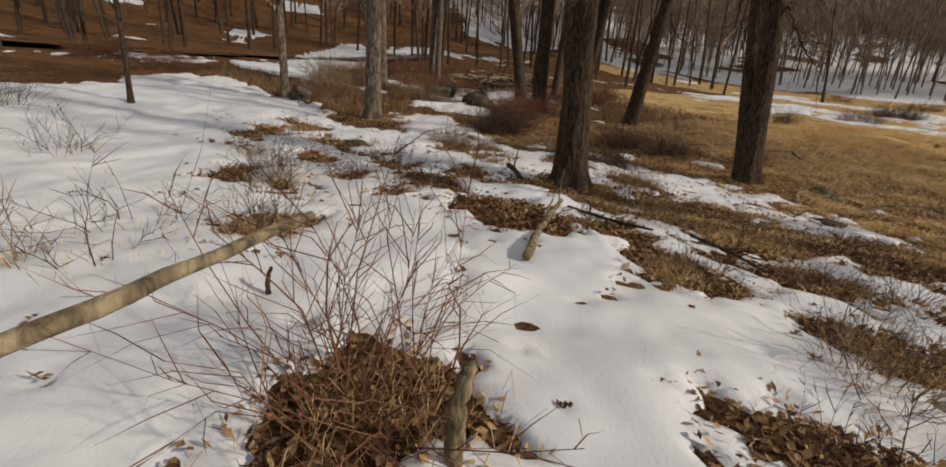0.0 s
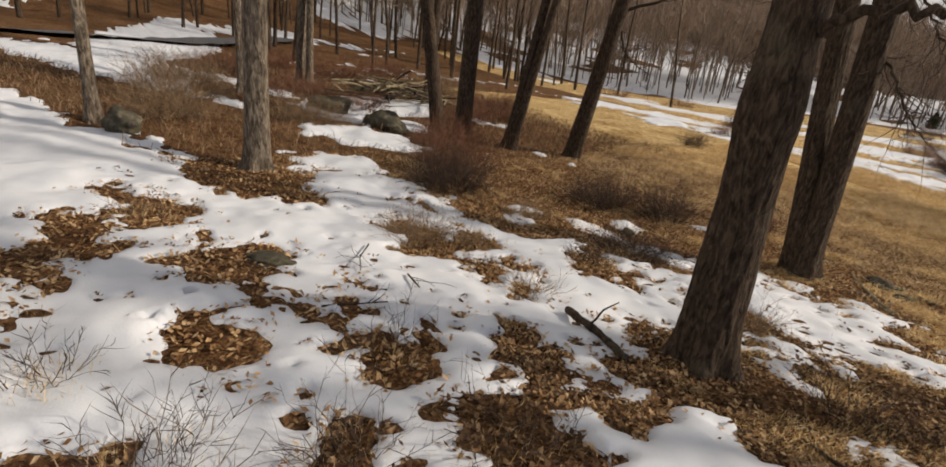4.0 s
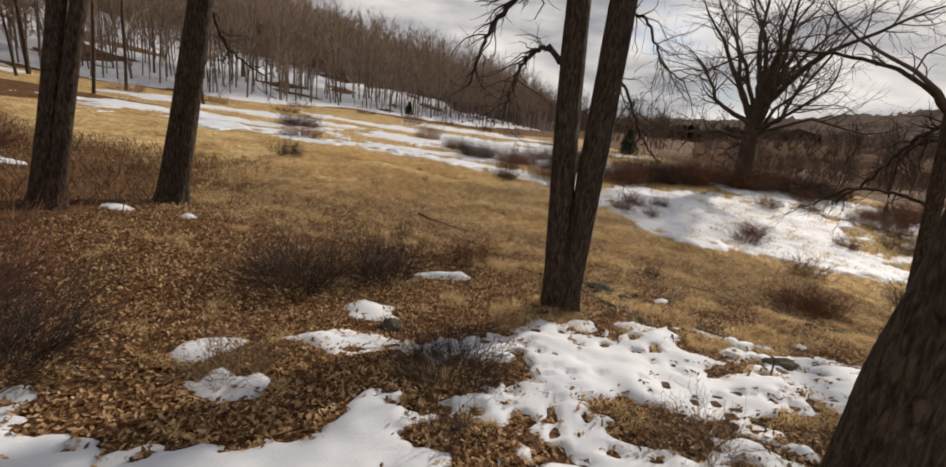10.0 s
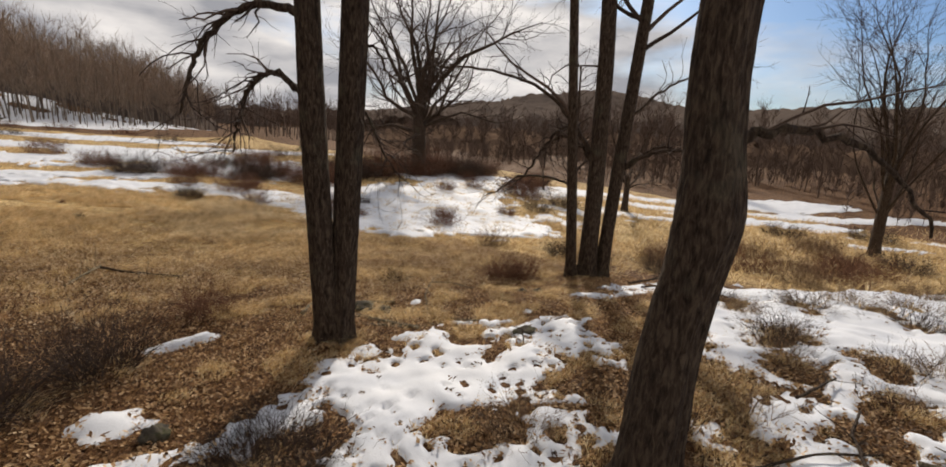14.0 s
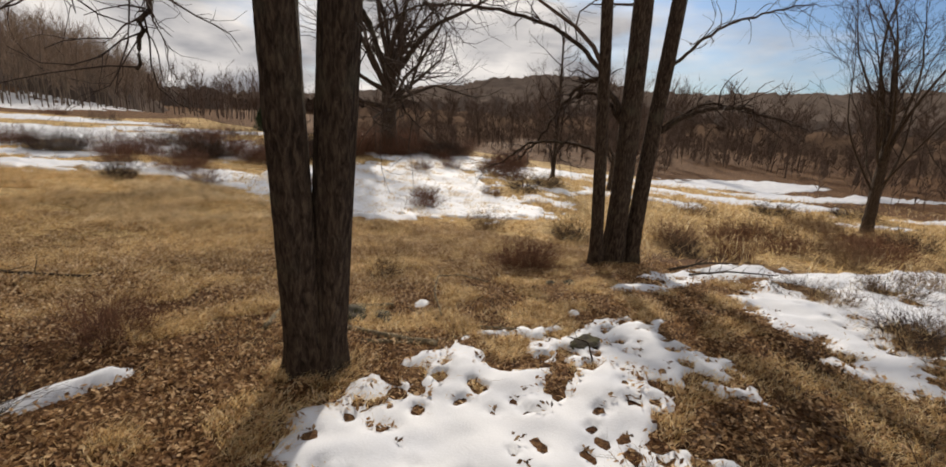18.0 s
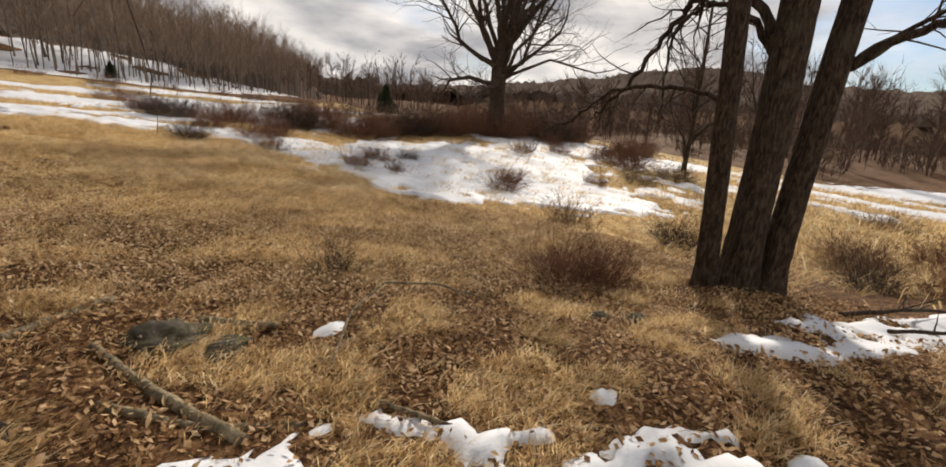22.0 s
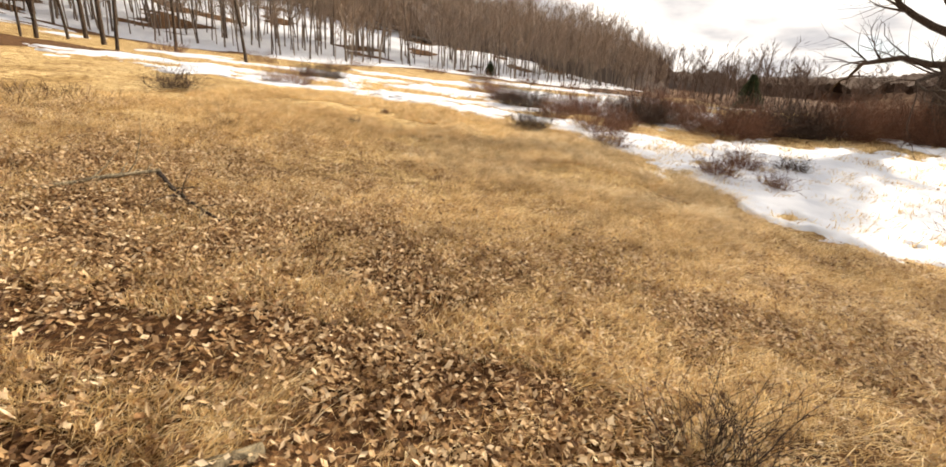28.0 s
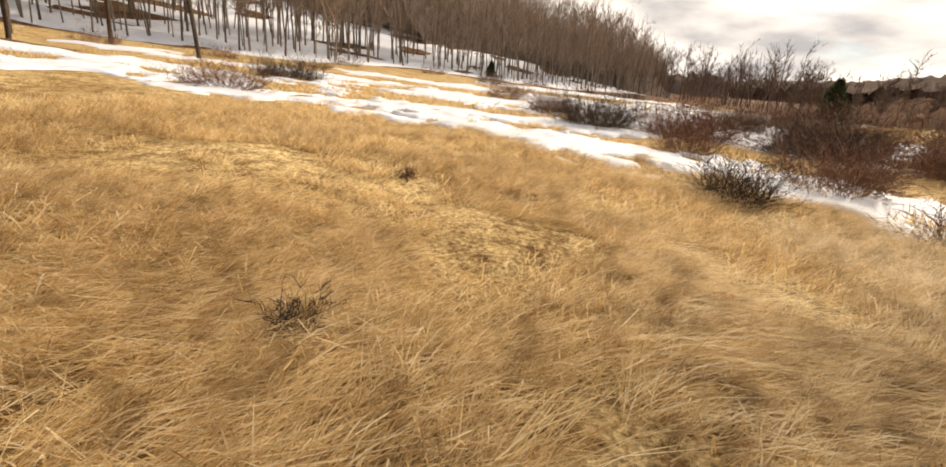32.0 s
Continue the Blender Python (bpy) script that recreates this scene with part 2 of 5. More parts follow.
LEAF = make_blade_material("fallen_oak_leaves", [(0.0, (0.10, 0.054, 0.028)), (0.3, (0.29, 0.165, 0.078)), (0.65, (0.48, 0.315, 0.16)), (1.0, (0.66, 0.49, 0.30))], 0.32)
# lit copy of LEAF: raised colours put sunlit brightness into the meadow leaves
LEAF_BRIGHT = make_blade_material("brightened_leaves", [(0.0, (0.12, 0.07, 0.038)), (0.3, (0.34, 0.22, 0.115)), (0.65, (0.57, 0.415, 0.235)), (1.0, (0.76, 0.63, 0.44))], 0.35)
LEAF_WET = make_blade_material("sodden_brown_leaves", [(0.0, (0.05, 0.03, 0.018)), (0.4, (0.14, 0.082, 0.042)), (0.8, (0.25, 0.155, 0.08)), (1.0, (0.38, 0.26, 0.14))], 0.15)
STRAW_PALE = make_blade_material("bleached_straw", [(0.0, (0.58, 0.42, 0.21)), (0.4, (0.82, 0.67, 0.40)), (1.0, (0.93, 0.84, 0.62))], 0.45)
LOGWOOD = make_bark_material("weathered_log", (0.08, 0.062, 0.04), (0.19, 0.15, 0.092), (0.32, 0.26, 0.165), 9.0)
CANOPY = make_twig_material("far_woods", (0.075, 0.058, 0.049), (0.15, 0.118, 0.098))
SCRUB = make_twig_material("brown_scrub", (0.085, 0.054, 0.038), (0.20, 0.136, 0.094))
VALLEY = make_twig_material("valley_twigs", (0.095, 0.066, 0.052), (0.21, 0.152, 0.118))
for _m in (SCRUB, CANOPY, BARK_FAR, TWIG_FAR_HAZY, VALLEY):
    _m.node_tree.nodes["Principled BSDF"].inputs["Specular IOR Level"].default_value = 0.0
ROCK = make_rock_material()
NEEDLES = make_blade_material("dark_needles", [(0.0, (0.02, 0.032, 0.015)), (1.0, (0.07, 0.092, 0.045))], 0.1)
ASPHALT = make_twig_material("wet_road", (0.10, 0.10, 0.105), (0.13, 0.13, 0.135))

# ---------------------------------------------------------------- mesh tools
rng = np.random.default_rng(7)


def raw_mesh(name, verts, quads=None, tris=None, smooth=True):
    me = bpy.data.meshes.new(name)
    quads = np.zeros((0, 4), np.int32) if quads is None else np.asarray(quads, np.int32).reshape(-1, 4)
    tris = np.zeros((0, 3), np.int32) if tris is None else np.asarray(tris, np.int32).reshape(-1, 3)
    verts = np.asarray(verts, np.float32).reshape(-1, 3)
    me.vertices.add(len(verts))
    me.vertices.foreach_set("co", verts.ravel())
    me.loops.add(quads.size + tris.size)
    me.loops.foreach_set("vertex_index", np.concatenate([quads.ravel(), tris.ravel()]))
    me.polygons.add(len(quads) + len(tris))
    me.polygons.foreach_set("loop_start", np.concatenate([np.arange(len(quads)) * 4, quads.size + np.arange(len(tris)) * 3]).astype(np.int32))
    me.polygons.foreach_set("use_smooth", np.full(len(quads) + len(tris), smooth))
    me.update(calc_edges=True)
    return me


def thing(name, me, mat, label="", category="", group="", kind="", at=(0, 0, 0), parent=None):
    ob = new(name, me)
    if me is not None and mat is not None:
        me.materials.append(mat)
    ob.location = at
    if parent is not None:
        ob.parent = parent
    return tagged(ob, label, category, group, kind)


def unit(v):
    return v / np.maximum(np.linalg.norm(v, axis=-1, keepdims=True), 1e-9)


def tubes(paths, radii, sides, lumps=0.0, cap=False):
    """Tubes along n paths of k points; gives vertices and quads."""
    paths, radii = np.asarray(paths, float), np.asarray(radii, float)
    n, k, _ = paths.shape
    tan = unit(np.gradient(paths, axis=1))
    ref = np.where(np.abs(tan[..., 2:3]) > 0.9, np.array([1.0, 0, 0]), np.array([0, 0, 1.0]))
    ref = ref[:, :1, :] * np.ones((1, k, 1))
    u = unit(np.cross(ref, tan))
    w = np.cross(tan, u)
    a = np.arange(sides) * 2 * math.pi / sides
    r = radii[:, :, None] * (1 + lumps * rng.normal(size=(n, k, sides)))
    v = paths[:, :, None, :] + r[..., None] * (np.cos(a)[None, None, :, None] * u[:, :, None, :] + np.sin(a)[None, None, :, None] * w[:, :, None, :])
    i = np.arange(n * k * sides).reshape(n, k, sides)
    j = np.roll(i, -1, axis=2)
    q = np.stack([i[:, :-1], j[:, :-1], j[:, 1:], i[:, 1:]], axis=-1).reshape(-1, 4)
    return v.reshape(-1, 3), q


def ribbons(start, way, length, width, bend=0.15):
    """Thin twigs: narrow bent strips that end in a point."""
    n = len(start)
    d = unit(way)
    side = unit(np.cross(d, rng.normal(size=(n, 3)))) * np.broadcast_to(np.asarray(width, float), (n,))[:, None] * 0.5
    ln = np.broadcast_to(np.asarray(length, float), (n,))[:, None]
    mid = start + d * ln * 0.5
    tip = mid + unit(d + bend * rng.normal(size=(n, 3))) * ln * 0.5
    v = np.stack([start - side, start + side, mid - side * 0.8, mid + side * 0.8, tip], 1).reshape(-1, 3)
    i = np.arange(n)[:, None] * 5
    return v, np.concatenate([i, i + 1, i + 3, i + 2], 1), np.concatenate([i + 2, i + 3, i + 4], 1)


def grow(start, way, length, k, wobble, lift):
    """Paths that wander from start along way; lift bends them up or down."""
    start, way = np.asarray(start, float), unit(np.asarray(way, float))
    n = len(start)
    length = np.broadcast_to(np.asarray(length, float), (n,))
    pts = [start]
    d = way
    for _ in range(k):
        d = unit(d + wobble * rng.normal(size=(n, 3)) + np.array([0, 0, lift]))
        pts.append(pts[-1] + d * (length / k)[:, None])
    return np.stack(pts, axis=1)


def sprout(paths, radii, count, lo, hi, spread):
    """Starts, ways and radii of side shoots on given paths."""
    n, k, _ = paths.shape
    which = rng.integers(0, n, count)
    f = rng.uniform(lo, hi, count) * (k - 1)
    i = np.minimum(f.astype(int), k - 2)
    g = (f - i)[:, None]
    a, b = paths[which, i], paths[which, i + 1]
    d = unit(b - a)
    side = unit(np.cross(d, rng.normal(size=(count, 3))))
    return a * (1 - g) + b * g, unit(d + spread * side), radii[which, i] * (1 - g[:, 0]) + radii[which, i + 1] * g[:, 0]


def join(parts):
    vs, qs, at = [], [], 0
    for v, q in parts:
        vs.append(v)
        qs.append(q + at)
        at += len(v)
    return np.concatenate(vs), np.concatenate(qs)


# ---------------------------------------------------------------- lie of the land
HUMPS = [
    (0, 5, 5, -0.233),
    (6, 7, 5, 0.142),
    (9, 16, 5, -0.440),
    (17, 31, 8, 0.608),
    (2, 17, 6, 0.186),
    (-5, 15, 7, -0.104),
    (-8, 2, 7, 0.028),
    (8, 0, 5, 0.514),
    (28, 9, 12, -0.720),
    (14, 45, 14, 1.638),
    (-10, 72, 25, 0.127),
    (0, 32, 12, -0.607),
    (-30, 20, 20, -0.355),
    (5, 11, 4, -0.209),
]
BASE = (0.299, -0.0611, 0.0158)

def smooth_noise(x, y, size, seed):
    """Value noise on a wide lattice, -1 to 1."""
    r = np.random.default_rng(seed).uniform(-1, 1, (64, 64))
    fx, fy = np.asarray(x) / size + 1000.0, np.asarray(y) / size + 1000.0
    ix, iy = np.floor(fx).astype(int), np.floor(fy).astype(int)
    gx, gy = fx - ix, fy - iy
    gx, gy = gx * gx * (3 - 2 * gx), gy * gy * (3 - 2 * gy)
    a, b = r[ix % 64, iy % 64], r[(ix + 1) % 64, iy % 64]
    c, d = r[ix % 64, (iy + 1) % 64], r[(ix + 1) % 64, (iy + 1) % 64]
    return (a * (1 - gx) + b * gx) * (1 - gy) + (c * (1 - gx) + d * gx) * gy


# wooded hill in the north-west and far ridges: centre, spread, height
FLATS = [(-8, 70, 20, -0.8), (-30, 42, 14, -0.9), (8, 90, 20, -0.8), (14, 45, 14, -1.45)]
NEAR_HILL = (-105, 185, 57, 24.0)
HILLS = [NEAR_HILL, (-150, 40, 55, 20.0), (-85, -8, 30, 9.0), (-140, -50, 50, 14.0),
         (490, 420, 75, 32.0), (470, 560, 130, 22.0), (330, 470, 70, 12.0), (560, 180, 170, 30.0), (540, 40, 60, 2.0), (620, -120, 110, 42.0), (230, 620, 90, 10.0)]


def wood_edge(x):
    """Where the hillside wood begins beyond the meadow."""
    return np.interp(x, [-90, -60, -32, -22, -15, -9, -3, 6, 14, 22, 30], [18, 27, 42, 51, 60, 71, 80, 98, 122, 158, 210])


def land(x, y):
    x, y = np.asarray(x, float), np.asarray(y, float)
    z = BASE[0] + BASE[1] * np.clip(x, -45, 45) + BASE[2] * np.clip(y, -40, 62)
    for a, b, w, h in HUMPS + FLATS:
        z = z + h * np.exp(-((x - a) ** 2 + (y - b) ** 2) / (2 * w * w))
    r = np.hypot(x - 3, y - 8)
    rise = np.clip((r - 30) / 60, 0, 1) ** 2
    slope = np.clip((y - wood_edge(x)) / 40, 0, 1)
    for a, b, w, h in HILLS:
        z = z + (slope if (a, b, w, h) == NEAR_HILL else rise) * h * np.exp(-((x - a) ** 2 + (y - b) ** 2) / (2 * w * w))
    z = z + 0.035 * smooth_noise(x, y, 0.7, 3) + 0.05 * smooth_noise(x, y, 2.1, 4)
    return z + np.clip((r - 60) / 200, 0, 1) * 3.0 * smooth_noise(x, y, 45.0, 5)


def blob(x, y, cx, cy, rx, ry, turn=0.0):
    c, s = math.cos(radians(turn)), math.sin(radians(turn))
    u, v = (x - cx) * c + (y - cy) * s, -(x - cx) * s + (y - cy) * c
    d = np.sqrt((u / rx) ** 2 + (v / ry) ** 2)
    return (1 - d) * min(rx, ry)


# snow fields: centre, half sizes, turn
SNOW_SHEETS = [(1.5, -3.0, 9.0, 5.0, 0), (0.4, 1.3, 3.0, 2.9, 0), (1.9, 3.9, 1.6, 1.5, 0), (-2.2, 3.0, 1.2, 0.9, 20), (-1.0, 3.85, 1.1, 0.4, 5),
               (3.3, 5.65, 2.3, 1.25, 6), (5.3, 1.2, 3.6, 2.5, 0), (9.6, 3.0, 4.2, 3.3, -15), (15, 1.0, 6.5, 4.0, -20),
               (8.8, 6.8, 1.7, 0.5, -10), (-6.5, -2.2, 5.0, 1.7, 20), (-14, 1.0, 8.5, 1.9, 28), (-30, 3, 14, 3, -10)]
SNOW_BITS = [(3.2, 6.98, 0.24, 0.17, 0), (5.1, 6.9, 0.22, 0.12, 10), (-9.8, 6.6, 1.3, 2.6, 20), (-5.2, 4.5, 1.3, 0.8, 45), (-7.4, 5.6, 1.7, 0.9, 55), (-9.2, 7.2, 1.5, 0.9, 40), (-3.4, 3.2, 0.9, 0.5, 40), (0.15, 5.55, 0.36, 0.2, 20), (0.2, 6.4, 0.26, 0.24, 0),
             (-0.8, 5.15, 0.3, 0.18, 40), (-0.3, 4.7, 0.34, 0.26, 0), (0.85, 7.85, 0.45, 0.1, 10), (3.93, 8.1, 0.17, 0.1, 30),
             (-3.9, 8.4, 0.2, 0.12, 0), (6.9, 7.1, 0.4, 0.3, 0), (-2.9, 8.5, 0.12, 0.1, 0), (-7.5, 9.5, 1.2, 0.4, 60)]
SNOW_FAR = [(-5, 42, 10, 3, -10), (3, 37, 6, 3, -15), (-1, 26, 6, 1.8, 0), (6, 31, 5, 2.5, -30), (-10, 24, 5, 1.5, 10), (-2, 34, 8, 2, 0), (9, 42, 6, 3, -20), (-14, 36, 8, 3, 10), (0, 52, 9, 4, 0), (10.2, 19.2, 6.2, 4.6, 40), (12.5, 15.8, 3.4, 2.2, 10), (6.5, 18.2, 3.4, 1.5, -35), (2.0, 22.0, 5.0, 1.7, -25),
            (-5.5, 23.5, 7.0, 1.6, 8), (-13, 27, 8, 2.2, 25), (-3, 31, 8, 1.6, -10), (4, 28, 6, 2.2, -40), (19, 24, 7, 3.5, -20),
            (30, 22, 12, 2.0, -18), (42, 14, 14, 2.2, -25), (22, 15.5, 5, 1.1, -30), (33, 14, 9, 2.0, -25), (37, 19.5, 8, 2.6, -20), (44, 20, 9, 3.5, -20), (40, 6.5, 8, 1.6, -30), (27, 18.5, 5, 1.6, -30), (31, 8.5, 4, 0.9, -30), (50, 10, 9, 2.5, -30)]
# bare patches
BARE_NEAR = [(0.7, 5.2, 0.65, 0.42, 0), (1.4, 5.4, 0.48, 0.4, 0), (3.84, 6.85, 0.42, 0.5, 0), (2.6, 6.85, 0.4, 0.14, 0), (5.6, 5.9, 0.4, 0.2, 60), (4.82, 6.72, 0.16, 0.1, 0), (3.93, 6.03, 0.17, 0.1, 0), (4.32, 5.63, 0.15, 0.1, 40), (4.28, 5.26, 0.12, 0.08, 0), (4.03, 4.98, 0.14, 0.1, 0), (3.17, 6.5, 0.18, 0.1, 0), (4.1, 6.25, 0.14, 0.08, 0), (3.35, 3.4, 0.85, 0.62, 25), (4.7, 4.4, 1.1, 0.42, 45), (5.9, 5.7, 1.2, 0.55, 45), (4.45, 2.05, 0.8, 0.38, 18),
             (3.9, 3.95, 0.75, 0.3, 60), (4.75, 3.85, 0.6, 0.2, 40), (5.1, 2.9, 0.42, 0.26, 30), (5.95, 2.9, 0.4, 0.24, 20), (7.0, 3.25, 0.36, 0.24, 0),
             (7.0, 0.55, 0.42, 0.34, 0), (7.55, 2.15, 0.2, 0.14, 0), (2.85, 4.75, 0.36, 0.24, 0), (3.8, 6.85, 0.42, 0.22, 0), (4.5, 6.62, 0.2, 0.14, 30),
             (3.15, 0.25, 0.36, 0.22, 20), (2.8, 0.95, 0.2, 0.14, 0), (2.95, 1.68, 0.34, 0.2, 30), (3.7, 1.3, 0.2, 0.16, 0)]
BARE_WEST = [(-1.4, 0.4, 0.65, 0.35, 10), (-0.9, -0.3, 0.6, 0.25, 0), (-0.3, -0.45, 0.6, 0.22, 0), (0.3, 0.85, 0.6, 0.4, -30), (1.0, 1.05, 0.5, 0.16, 30),
             (1.25, 1.55, 0.26, 0.16, 0), (1.1, 0.4, 0.17, 0.12, 0), (1.55, 0.5, 0.24, 0.14, 0), (-2.9, 1.7, 0.9, 0.7, 0), (-2.2, 1.7, 0.7, 0.3, 40),
             (2.8, 2.45, 0.45, 0.22, 0), (0.0, 2.9, 0.4, 0.3, 0), (0.45, 3.4, 0.3, 0.22, 0), (1.25, 4.35, 0.3, 0.2, 0), (1.65, 3.1, 0.2, 0.16, 0), (1.0, 3.2, 0.22, 0.12, 0)]
BARE_FAR = [(7.13, 4.42, 0.26, 0.16, 0), (6.16, 3.82, 0.26, 0.16, 37), (9.35, 4.85, 0.34, 0.22, 51), (10.73, 4.14, 0.34, 0.22, 28), (9.95, 3.62, 0.34, 0.22, 5), (9.94, 2.95, 0.34, 0.22, 42), (12.20, 4.10, 0.34, 0.22, 19), (8.60, 5.60, 0.26, 0.16, 56), (4.87, 0.07, 0.3, 0.24, 0), (-5.5, 1.6, 2.1, 1.1, 10), (-9, 3.6, 4.0, 1.0, 20), (2.5, -0.2, 0.4, 0.25, 0), (2.1, 1.5, 0.35, 0.2, 0)]


def snow_depth(x, y):
    """How far inside a snow field a place lies, in metres; negative on bare ground."""
    x, y = np.asarray(x, float), np.asarray(y, float)
    edge = 0.12 * smooth_noise(x, y, 0.8, 18) + 0.2 * smooth_noise(x, y, 0.36, 11) + 0.12 * smooth_noise(x, y, 0.15, 12) + 0.05 * smooth_noise(x, y, 0.07, 16)
    s = np.full(np.broadcast(x, y).shape, -9.0)
    bits = np.full(s.shape, -9.0)
    for b in SNOW_SHEETS:
        s = np.maximum(s, blob(x, y, *b))
    for b in SNOW_BITS:
        bits = np.maximum(bits, blob(x, y, *b) + min(0.85, 2.6 * b[3]) * edge)
    far = np.clip((np.hypot(x, y - 8) - 22) / 25, 0, 1)
    wild = (1 - far) * (0.7 * smooth_noise(x, y, 1.7, 13) + 0.6 * smooth_noise(x, y, 0.6, 14) + 0.45 * smooth_noise(x, y, 0.3, 26)) + far * smooth_noise(x, y, 4.5, 24)
    for b in SNOW_FAR:
        s = np.maximum(s, blob(x, y, *b) * 0.85 + wild - 0.15 - 0.4 * np.clip((x - 19) / 6, 0, 1))
    inside = y - wood_edge(x) + 4
    wood = np.clip((inside - 2) / 5, -2, 1) * 0.6 - np.clip((inside - 45) / 40, 0, 3)
    wood = np.where((y > 15) & (x < 25), wood, -9) + 0.8 * wild + 0.5 * smooth_noise(x, y, 5.0, 17)
    s = np.maximum(s, wood)
    west = np.where((x < -16) & (y < 40), 0.9 * wild + 0.9 * smooth_noise(x, y, 6.0, 15) - 0.75, -9)
    s = np.maximum(s, west)
    for b in BARE_NEAR + BARE_WEST + BARE_FAR:
        s = np.minimum(s, -blob(x, y, *b))
    melt = np.clip(smooth_noise(x, y, 0.13, 19) - 0.45, 0, 1) * np.clip(1 - s / 0.7, 0, 1)
    return np.maximum(s + edge - np.where(s > 0, 1.3 * melt, 0), bits)


def straw_share(x, y):
    """Where matted straw takes over from leaf litter."""
    s = np.clip((y - np.interp(x, [1, 3.5], [10.2, 8.4])) / 3.8, 0, 1)
    wooded = (np.hypot(x, y) > 120) | ((x > 20) & (np.hypot(x, y - 8) > 38)) | (y > 60 + 2 * np.clip(x, 0, 60)) | ((x < -17) & (y < 30))
    s = np.maximum(s, np.clip((x - 8.5) / 4, 0, 1) * 0.8)
    s = np.where(wooded | ((y > wood_edge(x) - 2) & (x < 30) & (y > 15)), -0.5, s)
    west = np.clip((-3 - x + 1.5 * smooth_noise(x, y, 1.8, 57)) / 5, 0, 1)
    s = s * (1 - west * (1 - np.clip((y - 9) / 6, 0, 1)))
    return np.clip(s, 0, 1) - 0.15


def spaced(lo, hi, step, out_lo, out_hi, rate=1.09):
    """Even steps from lo to hi, then ever wider ones out to the ends."""
    mid = list(np.arange(lo, hi, step))
    up, s = [hi], step
    while up[-1] < out_hi:
        s *= rate
        up.append(up[-1] + s)
    down, s = [lo], step
    while down[-1] > out_lo:
        s *= rate
        down.append(down[-1] - s)
    return np.array(down[:0:-1] + mid + up)


def sheet(xs, ys, z):
    ny, nx = z.shape
    v = np.stack([np.broadcast_to(xs[None, :], z.shape), np.broadcast_to(ys[:, None], z.shape), z], -1).reshape(-1, 3)
    i = np.arange(nx * ny).reshape(ny, nx)
    q = np.stack([i[:-1, :-1], i[:-1, 1:], i[1:, 1:], i[1:, :-1]], -1).reshape(-1, 4)
    return v, q


XS = np.concatenate([spaced(-9.0, -3.5, 0.11, -1500, -3.5, 1.055)[:-1], np.arange(-3.5, 9.0, 0.05), spaced(9.0, 20.0, 0.11, 9.0, 1500, 1.055)])
YS = np.concatenate([spaced(-1.5, 8.6, 0.05, -1200, 8.6, 1.042)[:-1], spaced(8.6, 27.0, 0.1, 8.6, 1600, 1.042)])
GX, GY = np.meshgrid(XS, YS)
GZ = land(GX, GY)
gv, gq = sheet(XS, YS, GZ)
gm = raw_mesh("ground", gv, gq)
layer = gm.attributes.new("straw", "FLOAT", "POINT")
layer.data.foreach_set("value", straw_share(GX, GY).astype(np.float32).ravel())
thing("ground", gm, GROUND_MAT, "brown leaf litter and matted dry grass over rolling ground", "ground", kind="structure")

SD = snow_depth(GX, GY)
thick = np.where(SD > 0, 0.048 * (1 - np.exp(-np.clip(SD, 0, None) / 0.09)), SD * 0.7)
thick = thick + np.where(SD > 0.05, 0.014 * smooth_noise(GX, GY, 0.16, 21) + 0.02 * smooth_noise(GX, GY, 0.28, 23) + 0.03 * smooth_noise(GX, GY, 0.5, 22), 0)
prints = np.random.default_rng(5)
HOLES = []
for _ in range(620):                                   # hoof prints and melt holes
    px, py = prints.uniform(-3, 10), prints.uniform(-1.5, 7)
    if _ % 4 == 0:                                     # trodden thickest between the two big trees
        px, py = prints.uniform(1.2, 5.5), prints.uniform(4.0, 6.8)
    pr, flat, deep = prints.uniform(0.025, 0.055), prints.uniform(0.7, 1.3), prints.uniform(0.02, 0.09)
    i, j = np.searchsorted(XS, [px - 0.25, px + 0.25]), np.searchsorted(YS, [py - 0.25, py + 0.25])
    spot = (slice(*j), slice(*i))
    near = np.exp(-(((GX[spot] - px) / pr) ** 2 + ((GY[spot] - py) / (pr * flat)) ** 2) ** 1.5)
    thick[spot] -= np.where(SD[spot] > 0.05, near * deep, 0)
    if prints.uniform() < 0.55:
        HOLES.append((px, py))
SZ = GZ + np.clip(thick, -0.6, 0.3)
sv, sq = sheet(XS, YS, SZ)
keep = (SD.ravel()[sq] > -0.12).any(axis=1)
sq = sq[keep]
used = np.unique(sq)
remap = np.full(len(sv), -1)
remap[used] = np.arange(len(used))
thing("snow", raw_mesh("snow", sv[used], remap[sq]), SNOW, "old melting white snow lying in patches on the ground", "snow", kind="structure")


def top(x, y):
    """The height on which things stand, snow or soil."""
    z = land(x, y)
    s = snow_depth(x, y)
    return z + np.where(s > 0, 0.048 * (1 - np.exp(-np.clip(s, 0, None) / 0.09)), 0)


# ---------------------------------------------------------------- trees


